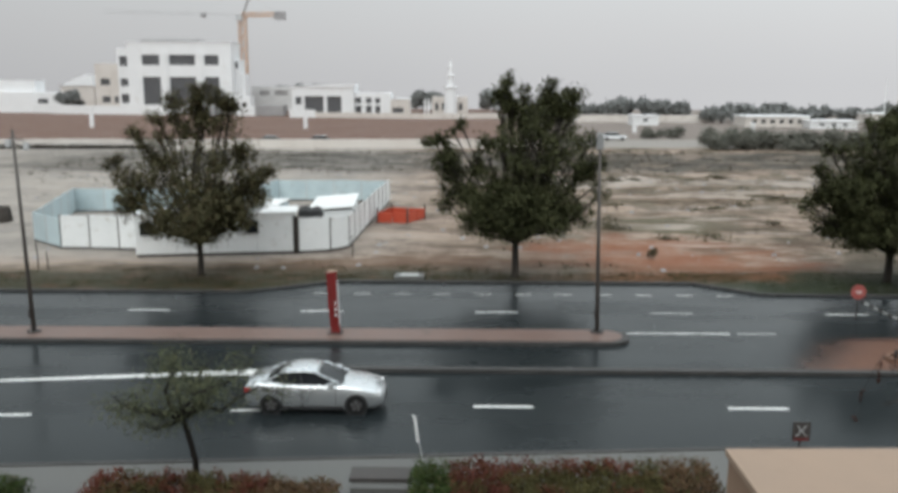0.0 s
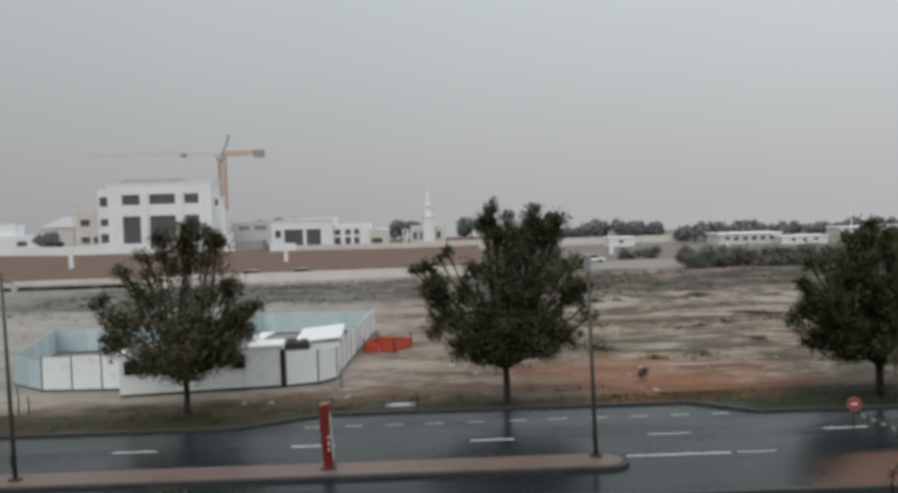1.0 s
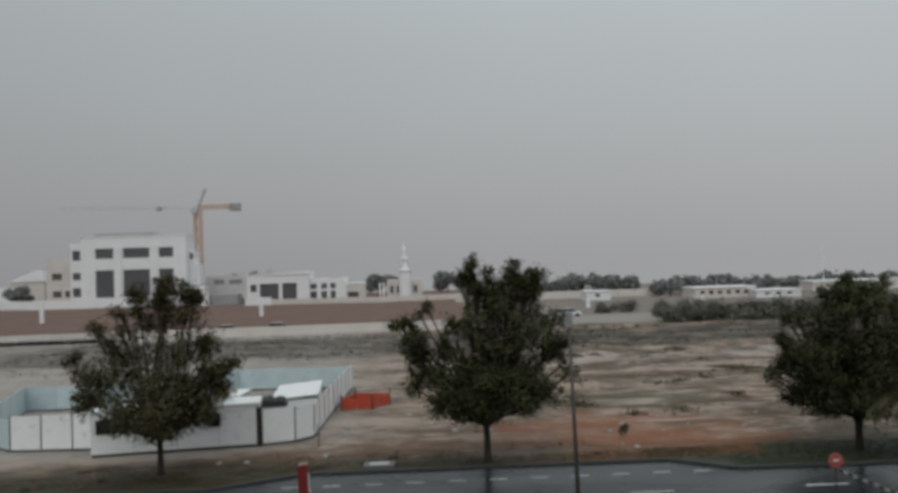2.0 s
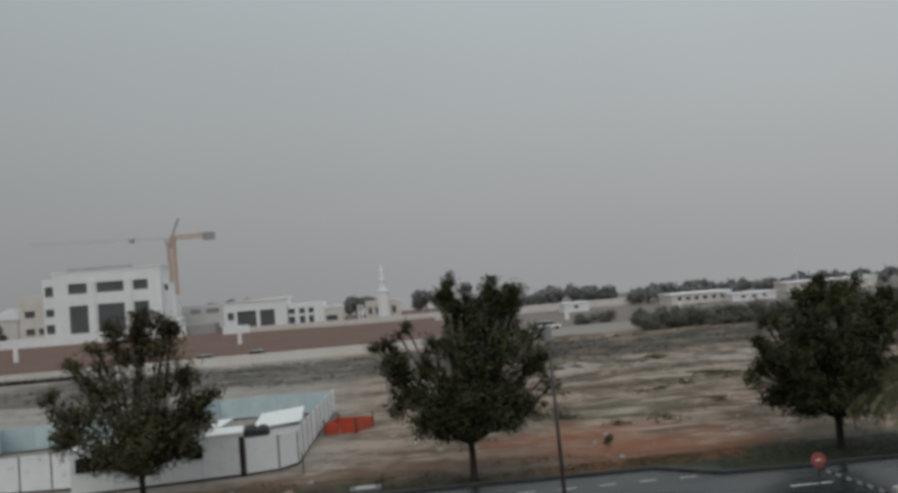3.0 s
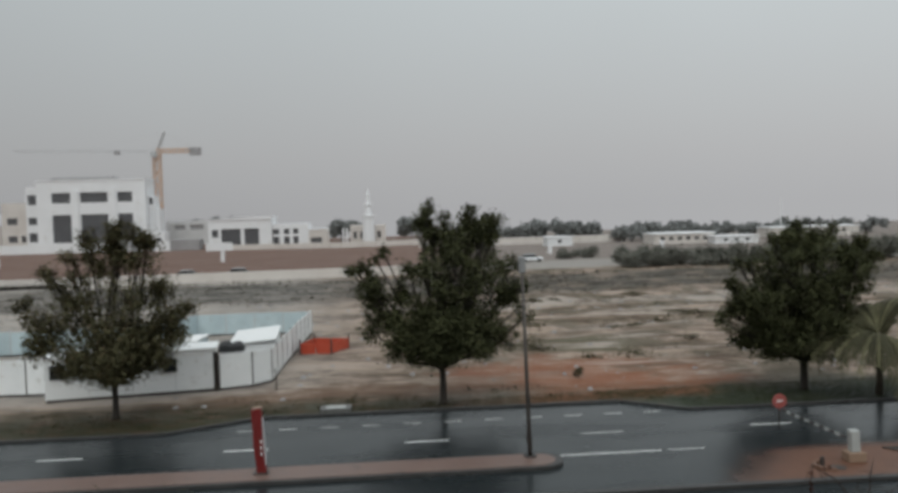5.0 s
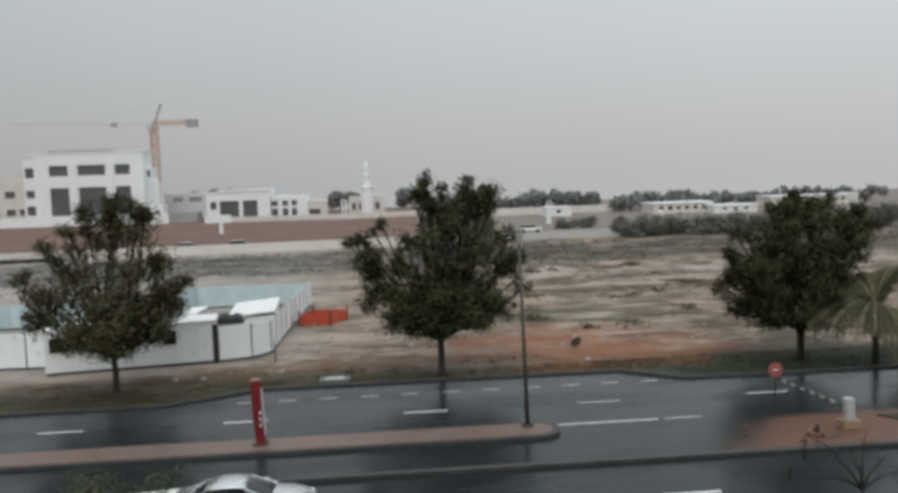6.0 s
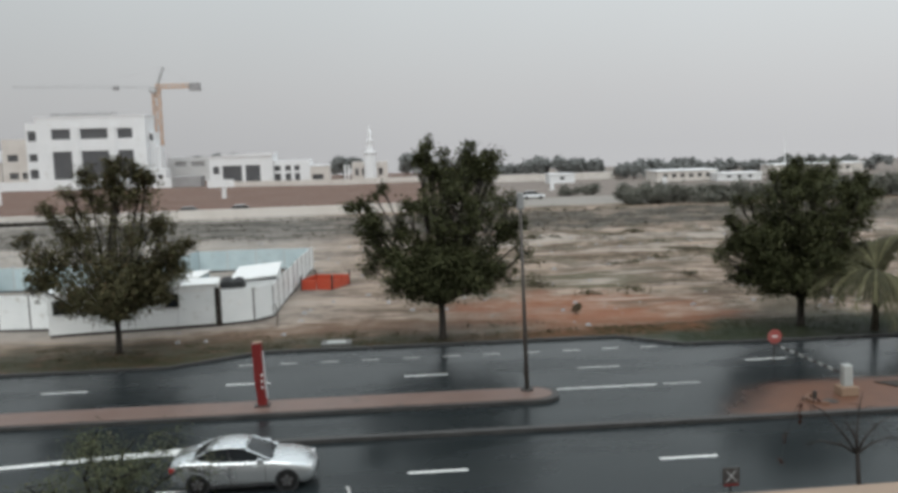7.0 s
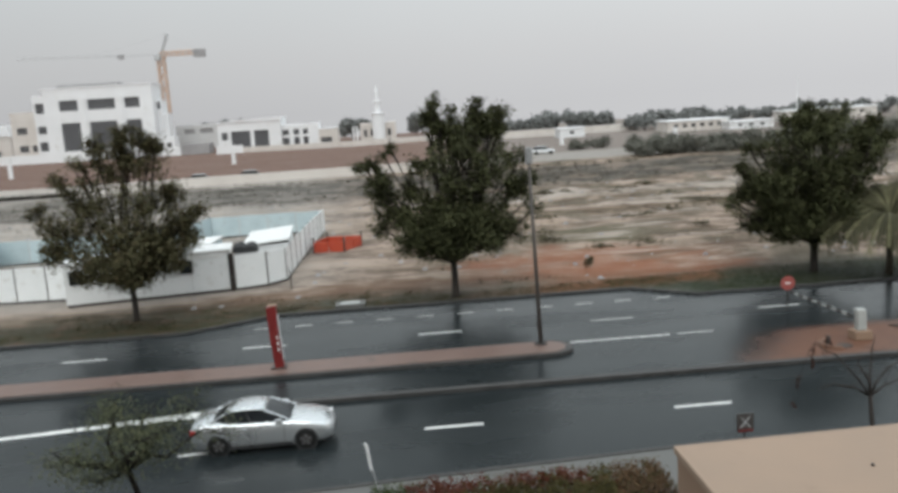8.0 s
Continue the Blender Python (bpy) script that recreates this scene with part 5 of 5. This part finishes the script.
for (ax, ay), (bx, by) in (((-46, 265), (-11, 255)), ((-11, 255), (14, 262))):
    bm = bmesh.new()
    box(bm, 0, math.hypot(bx - ax, by - ay), -0.15, 0.15, -0.5, 1.6)
    bm.transform(pose(ax + 80, ay - 270, 0, 0, 0, math.degrees(math.atan2(by - ay, bx - ax))))
    part("wall_length", bm, CREAM_WALL, t)
slab(t, "gate_block", 14.0, 23.0, 5, 12, 0, 3.3, GREY_BLOCK, "grey block gatehouse")

t = thing("grey_building", (-73.5, 335, 0), "grey concrete building behind the compound, paled by painted haze", "building")
facade(t, -8, 8, 0, 9.0, 0, 12, [(-5, -1, 5.6, 7.4), (1, 6, 5.6, 7.4)], HAZED_BLOCK, pane=GREY_BLOCK)
t = thing("small_white_house", (-77, 300, 0), "small white hut beside the large building", "house")
facade(t, -3.4, 3.4, 0, 5.6, 0, 6, [(-2.6, -1.0, 1.5, 3.6), (0.4, 2.2, 1.5, 3.6)], WHITE_WALL)
t = thing("white_house", (-166, 330, 0), "low white flat-roofed house behind the compound wall", "house")
facade(t, -20, 12, 0, 6.6, 0, 12, [(3, 7, 2.4, 4.2)], WHITE_WALL)
slab(t, "upper_storey", -16, 1.4, 2, 10, 6.6, 11.2, WHITE_WALL)
t = thing("sloped_roof_house", (-158, 360, 0), "pale house with a sloping white roof", "house")
slab(t, "wall", -10, 4, 0, 10, 0, 9.0, CREAM_WALL)
bm = bmesh.new()
side_prism(bm, [(-10.5, 9.0), (4.5, 9.0), (3.6, 13.6), (1.0, 13.6)], -0.5, 10.5)
part("roof", bm, WHITE_WALL, t)

# buildings on the other side
def small_house(name, at, w, h, d, wall, label, n):
    t = thing(name, at, label, "house")
    step = w / (n + 1)
    facade(t, -w / 2, w / 2, 0, h, 0, d, [(-w / 2 + step * (k + 1) - 0.6, -w / 2 + step * (k + 1) + 0.6, h * 0.4, h * 0.75) for k in range(n)], wall)
    slab(t, "roof", -w / 2 - 0.3, w / 2 + 0.3, -0.3, d + 0.2, h, h + 0.3, WHITE_WALL)


small_house("long_house", (77.0, 210, 0), 15.5, 2.55, 9, CREAM_WALL, "long low cream house with a white flat roof", 6)
small_house("low_house", (47.2, 220, 0), 6.6, 2.2, 6, WHITE_WALL, "low white house on the far side", 1)
small_house("low_house", (88.6, 205, 0), 11, 1.7, 6, WHITE_WALL, "low white house under far trees", 3)
small_house("low_house", (122, 230, 0), 26, 2.6, 8, CREAM_WALL, "wide cream building behind the roadside tree", 5)
t = thing("far_wall", (52, 238, 0), "pale cream boundary wall under the far trees", "wall")
slab(t, "wall_length", -41, 18, -0.15, 0.15, -0.5, 2.0, CREAM_WALL)
t = thing("mast", (114.6, 235, 0), "thin pale lattice mast behind the trees", "mast")
bm = bmesh.new()
tube(bm, [(0, 0, 0), (0, 0, 6), (0, 0, 12)], [0.16, 0.11, 0.07], 8)
part("shaft", bm, WHITE_PLAIN, t)


def board(at, tall, label):
    t = thing("field_post", at, label, "post", "field posts")
    slab(t, "post", -0.42, 0.42, -0.3, 0.3, -0.3, tall, WHITE_WALL)
    slab(t, "cap", -0.55, 0.55, -0.4, 0.4, tall, tall + 0.25, WHITE_WALL)
    return t


t = board((-36, 199, 0), 4.1, "white signboard on a thick white post in the brown field")
slab(t, "panel", -3.6, 2.4, -0.5, -0.3, 2.5, 4.3, WHITE_WALL)
board((-86.8, 201, 0), 4.2, "thick white post standing in the brown field")
board((38, 188, 0), 2.7, "thick white marker post by the pale track")
board((61, 180, 0), 2.2, "thick white post by the track")


# ---- tower crane ----
def lattice(bm, a, b, half, step, r):
    """Square lattice boom from a to b."""
    a, b = Vector(a), Vector(b)
    way = (b - a).normalized()
    side = way.cross(Vector((0.12, 1, 0.07))).normalized()
    up = side.cross(way)
    n = max(2, round((b - a).length / step))
    corners = [side * half + up * half, side * -half + up * half, side * -half - up * half, side * half - up * half]
    for c in corners:
        tube(bm, [a + c, b + c], [r, r], 4)
    for k in range(n):
        p, q = a.lerp(b, k / n), a.lerp(b, (k + 1) / n)
        for i in range(4):
            c, d = corners[i], corners[(i + 1) % 4]
            tube(bm, [p + c, q + d] if k % 2 else [p + d, q + c], [r * 0.7, r * 0.7], 3)
            tube(bm, [p + c, p + d], [r * 0.7, r * 0.7], 3)


CX, CZ = -85.2, 35.6
t = thing("tower_crane", (CX, 340, 0), "tall dull orange lattice tower crane beside the white building", "crane")
bm = bmesh.new()
lattice(bm, (0, 0, 0), (0, 0, CZ), 1.2, 2.6, 0.24)
part("mast", bm, CRANE_PAINT, t)
bm = bmesh.new()
lattice(bm, (0, 0, CZ + 0.8), (14, 2, CZ + 1.0), 0.75, 2.0, 0.2)
part("counter_jib", bm, CRANE_PAINT, t)
bm = bmesh.new()
lattice(bm, (0, 0, CZ + 0.6), (-52, -4, CZ + 1.6), 0.5, 2.4, 0.04)
part("jib", bm, CRANE_GREY, t, "thin pale jib")
bm = bmesh.new()
lattice(bm, (0, 0, CZ), (3.2, 0.4, CZ + 8.2), 0.35, 1.8, 0.12)
part("apex", bm, CRANE_GREY, t)
bm = bmesh.new()
box(bm, 12.2, 16.4, 0.8, 3.2, CZ - 0.9, CZ + 2.0)
part("counterweight", bm, GREY_BLOCK, t)
bm = bmesh.new()
box(bm, -2.2, 0.2, -2.0, 0.0, CZ - 1.5, CZ + 0.6)
part("cab", bm, CRANE_GREY, t, bevel=0.15)
bm = bmesh.new()
tube(bm, [(3.2, 0.4, CZ + 8.2), (13.5, 2, CZ + 1.6)], [0.03, 0.03], 4)
tube(bm, [(3.2, 0.4, CZ + 8.2), (-24, -2, CZ + 1.6)], [0.025, 0.025], 4)
part("tie", bm, CRANE_GREY, t)
bm = bmesh.new()
box(bm, -15.6, -13.8, -2, 0, CZ - 0.3, CZ + 1.2)
part("trolley", bm, GREY_BLOCK, t)


# ---- far trees ----
def far_tree(at, h, w, seed):
    rng = np.random.default_rng(seed)
    t = thing("far_tree", at, "rounded grey-green tree far off, paled by haze painted into its leaves", "tree", "far trees")
    bm = bmesh.new()
    tube(bm, [(0, 0, -0.3), (0, 0, h * 0.35), (0.1, 0, h * 0.6)], [0.25, 0.2, 0.1], 6)
    part("trunk", bm, BARK, t)
    lobes = [(rng.uniform(-0.5, 0.5) * w, rng.uniform(-0.3, 0.3) * w, h * rng.uniform(0.35, 0.78), h * rng.uniform(0.2, 0.3)) for _ in range(9)]
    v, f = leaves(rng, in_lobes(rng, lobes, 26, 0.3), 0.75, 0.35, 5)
    mesh_of("crown", v, f, LEAF_HAZED, t)


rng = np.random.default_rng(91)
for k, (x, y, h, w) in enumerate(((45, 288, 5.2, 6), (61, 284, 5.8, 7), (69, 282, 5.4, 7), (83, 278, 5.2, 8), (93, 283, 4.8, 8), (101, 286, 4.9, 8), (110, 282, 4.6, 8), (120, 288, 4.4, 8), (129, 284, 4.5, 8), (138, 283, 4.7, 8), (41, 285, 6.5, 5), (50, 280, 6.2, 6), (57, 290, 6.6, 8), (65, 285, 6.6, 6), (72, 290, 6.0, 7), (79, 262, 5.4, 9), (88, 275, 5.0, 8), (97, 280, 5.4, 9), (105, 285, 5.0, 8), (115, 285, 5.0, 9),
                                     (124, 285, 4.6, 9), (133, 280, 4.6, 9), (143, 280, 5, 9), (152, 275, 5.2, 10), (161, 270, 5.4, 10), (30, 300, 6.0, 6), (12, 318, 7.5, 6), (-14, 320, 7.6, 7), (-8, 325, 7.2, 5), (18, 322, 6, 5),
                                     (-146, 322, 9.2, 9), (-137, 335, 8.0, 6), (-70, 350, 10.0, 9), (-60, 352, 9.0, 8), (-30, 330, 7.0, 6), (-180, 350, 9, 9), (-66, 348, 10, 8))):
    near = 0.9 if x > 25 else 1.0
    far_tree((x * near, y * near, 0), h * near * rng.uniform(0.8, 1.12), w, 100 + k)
for k, (x, y, h, w) in enumerate(((44, 139, 3.0, 5), (49, 141, 3.4, 6), (55, 138, 3.2, 6), (61, 140, 3.8, 7), (67, 138, 3.6, 6), (74, 140, 4.0, 7), (82, 142, 4.0, 8), (90, 140, 4.2, 8), (47, 152, 3.0, 6), (39, 168, 2.2, 5))):
    rng = np.random.default_rng(150 + k)
    t = thing("thicket_bush", (x, y, 0), "low grey-green bush in a thicket by the track, haze painted into its leaves", "bush", "thicket bushes")
    lobes = [(rng.uniform(-0.75, 0.75) * w, rng.uniform(-0.4, 0.4) * w, h * rng.uniform(0.1, 0.6), h * rng.uniform(0.18, 0.4)) for _ in range(12)]
    v, f = leaves(rng, in_lobes(rng, lobes, 80, 0.3), 0.34, 0.4, 6)
    mesh_of("foliage", v, f, THICKET_HAZED, t)


# ---- vehicles ----
def wheel(t, x, y, r, rim, w=0.2):
    s = -1 if y < 0 else 1
    bm = bmesh.new()
    tube(bm, [(x, y - w / 2, r), (x, y - w / 2 + 0.03, r), (x, y + w / 2 - 0.03, r), (x, y + w / 2, r)], [r * 0.9, r, r, r * 0.9], 24)
    wh = part("wheel", bm, RUBBER, t, "black rubber tyre", smooth=False)
    bm = bmesh.new()
    tube(bm, [(x, y + s * (w / 2 - 0.02), r), (x, y + s * (w / 2 + 0.006), r)], [r * 0.6, r * 0.54], 20)
    part("rim", bm, DARK_STEEL, wh, "")
    for k in range(5):
        bm = bmesh.new()
        a = 2 * math.pi * k / 5
        box(bm, -0.03, 0.03, -0.008, 0.008, 0.05, r * 0.56)
        bm.transform(Matrix.Translation((x, y + s * (w / 2 + 0.012), r)) @ Matrix.Rotation(a, 4, "Y"))
        part("spoke", bm, rim, wh)


def section(x, half, zb, zt, round_top=0.08, tuck=0.03, crown=0.03):
    """Half-rounded body section, counted round from the bottom."""
    right = [(x, half - tuck, zb), (x, half, zb + (zt - zb) * 0.3), (x, half, zb + (zt - zb) * 0.62), (x, half - 0.03, zt - round_top), (x, half - round_top, zt - 0.015)]
    left = [(x, -y, z) for _, y, z in right[::-1]]
    return right + [(x, 0, zt + crown)] + left


def arch(t, x, y, r, material):
    s = -1 if y < 0 else 1
    bm = bmesh.new()
    tube(bm, [(x, y - s * 0.25, r * 0.97), (x, y + s * 0.004, r * 0.97)], [r * 1.16, r * 1.16], 24)
    part("wheel_arch", bm, material, t, "dark wheel arch")


def sedan():
    t = thing("silver_sedan", (-4.35, 26.25, 0.0), "silver four-door saloon car driving on the wet road", "car")
    half = 0.9
    bm = bmesh.new()
    loft(bm, [section(-2.28, half - 0.22, 0.42, 0.86, 0.06), section(-2.22, half - 0.08, 0.3, 0.98, 0.07), section(-1.9, half - 0.02, 0.24, 1.05, 0.08), section(-1.4, half, 0.22, 1.06, 0.08), section(-0.6, half, 0.2, 1.0, 0.07), section(0.6, half, 0.2, 0.98, 0.07),
              section(1.0, half, 0.2, 0.98, 0.08), section(1.55, half - 0.01, 0.22, 0.92, 0.09), section(2.0, half - 0.07, 0.24, 0.82, 0.09), section(2.2, half - 0.18, 0.28, 0.72, 0.08), section(2.31, half - 0.36, 0.34, 0.6, 0.05)])
    bmesh.ops.bevel(bm, geom=bm.edges[:], offset=0.012, segments=1, affect="EDGES")
    part("body", bm, SILVER, t, smooth=True)

    def cab(x, w, zt):
        return [(x, w + 0.08, 0.95), (x, w, zt - 0.05), (x, w - 0.1, zt), (x, 0, zt + 0.02), (x, -w + 0.1, zt), (x, -w, zt - 0.05), (x, -w - 0.08, 0.95)]
    bm = bmesh.new()
    loft(bm, [cab(-1.62, 0.60, 1.04), cab(-1.22, 0.63, 1.26), cab(-0.85, 0.64, 1.37), cab(-0.35, 0.65, 1.4), cab(0.02, 0.65, 1.37), cab(0.38, 0.66, 1.23), cab(0.98, 0.7, 0.98)])
    part("cabin_glass", bm, DARK_GLASS, t, "dark tinted windows", smooth=False)
    bm = bmesh.new()
    loft(bm, [[(x, w, z), (x, w - 0.08, z + 0.045), (x, 0, z + 0.065), (x, -w + 0.08, z + 0.045), (x, -w, z), (x, 0, z - 0.02)] for x, w, z in ((-1.14, 0.6, 1.28), (-0.85, 0.645, 1.348), (-0.35, 0.66, 1.375), (0.02, 0.65, 1.35), (0.16, 0.62, 1.30))])
    part("roof", bm, SILVER, t, smooth=True)
    for s in (-1, 1):
        for pts in (((-1.66, 0.71, 1.02), (-1.42, 0.69, 1.15), (-1.12, 0.65, 1.29)), ((0.14, 0.655, 1.31), (0.5, 0.7, 1.17), (0.98, 0.77, 0.97)), ((-0.35, 0.745, 0.98), (-0.42, 0.69, 1.2), (-0.45, 0.665, 1.35))):
            bm = bmesh.new()
            r = 0.025 if pts[0][0] == -0.35 else 0.034
            tube(bm, [(a, s * b, c) for a, b, c in pts], [r * 1.3, r, r], 6)
            part("pillar", bm, PLASTIC if r < 0.03 else SILVER, t)
        for x in (-1.38, 1.42):
            arch(t, x, s * (half - 0.005), 0.335, PLASTIC)
            wheel(t, x, s * half * 0.9, 0.335, ALLOY)
        bm = bmesh.new()
        box(bm, 0.5, 0.7, s * 0.95 - 0.08, s * 0.95 + 0.08, 0.98, 1.1)
        part("mirror", bm, SILVER, t, bevel=0.03)
        for x in (-0.55, 0.5):
            bm = bmesh.new()
            box(bm, x - 0.1, x + 0.1, s * half - 0.012, s * half + 0.02, 0.8, 0.83)
            part("door_handle", bm, SILVER, t)
        for x in (-1.0, -0.36, 0.75):
            bm = bmesh.new()
            box(bm, x - 0.006, x + 0.006, s * half - 0.012, s * half + 0.004, 0.32, 0.93)
            part("door_seam", bm, PLASTIC, t)
        bm = bmesh.new()
        box(bm, -2.27, -2.02, s * 0.7 - 0.13, s * 0.7 + 0.13, 0.74, 0.88)
        part("tail_lamp", bm, LAMP_RED, t, "red tail lamp", bevel=0.02)
        bm = bmesh.new()
        box(bm, 1.98, 2.2, s * 0.62 - 0.15, s * 0.62 + 0.15, 0.62, 0.75)
        part("headlamp", bm, LAMP_CLEAR, t, "clear headlamp", bevel=0.025)
        bm = bmesh.new()
        box(bm, -1.0, 1.0, s * half - 0.02, s * half + 0.012, 0.2, 0.3)
        part("sill", bm, PLASTIC, t)
    bm = bmesh.new()
    box(bm, 2.1, 2.33, -0.4, 0.4, 0.34, 0.5)
    part("grille", bm, PLASTIC, t, bevel=0.02)

    t.scale = (0.96, 0.97, 0.97)


sedan()


def far_car(at, length, height, label, turn):
    t = thing("parked_car", at, label, "car", "far cars", turn)
    h = length / 2
    bm = bmesh.new()
    loft(bm, [section(-h, 0.6, 0.4, height * 0.5), section(-h * 0.9, 0.82, 0.28, height * 0.62), section(0, 0.85, 0.26, height * 0.62), section(h * 0.85, 0.8, 0.28, height * 0.56), section(h, 0.6, 0.35, height * 0.45)])
    part("body", bm, VAN_PAINT, t, smooth=True)
    bm = bmesh.new()
    loft(bm, [section(-h * 0.85, 0.68, height * 0.55, height * 0.72), section(-h * 0.6, 0.7, height * 0.55, height), section(h * 0.2, 0.7, height * 0.55, height), section(h * 0.5, 0.7, height * 0.55, height * 0.66)])
    part("cabin", bm, DARK_GLASS, t, "dark windows")
    bm = bmesh.new()
    box(bm, -h * 0.62, h * 0.22, -0.68, 0.68, height, height + 0.05)
    part("roof", bm, VAN_PAINT, t)
    for x in (-h * 0.6, h * 0.62):
        for y in (-0.78, 0.78):
            bm = bmesh.new()
            tube(bm, [(x, y - 0.1, 0.31), (x, y + 0.1, 0.31)], [0.31, 0.31], 14)
            part("wheel", bm, RUBBER, t)


far_car((-32.0, 146, 0), 4.5, 1.45, "small white car driving behind the low boundary wall", 4)
far_car((-23.5, 146.5, 0), 4.6, 1.5, "small white car driving behind the low boundary wall", 4)
far_car((28.8, 160.6, 0), 4.5, 1.45, "small white car on the pale track", 0)
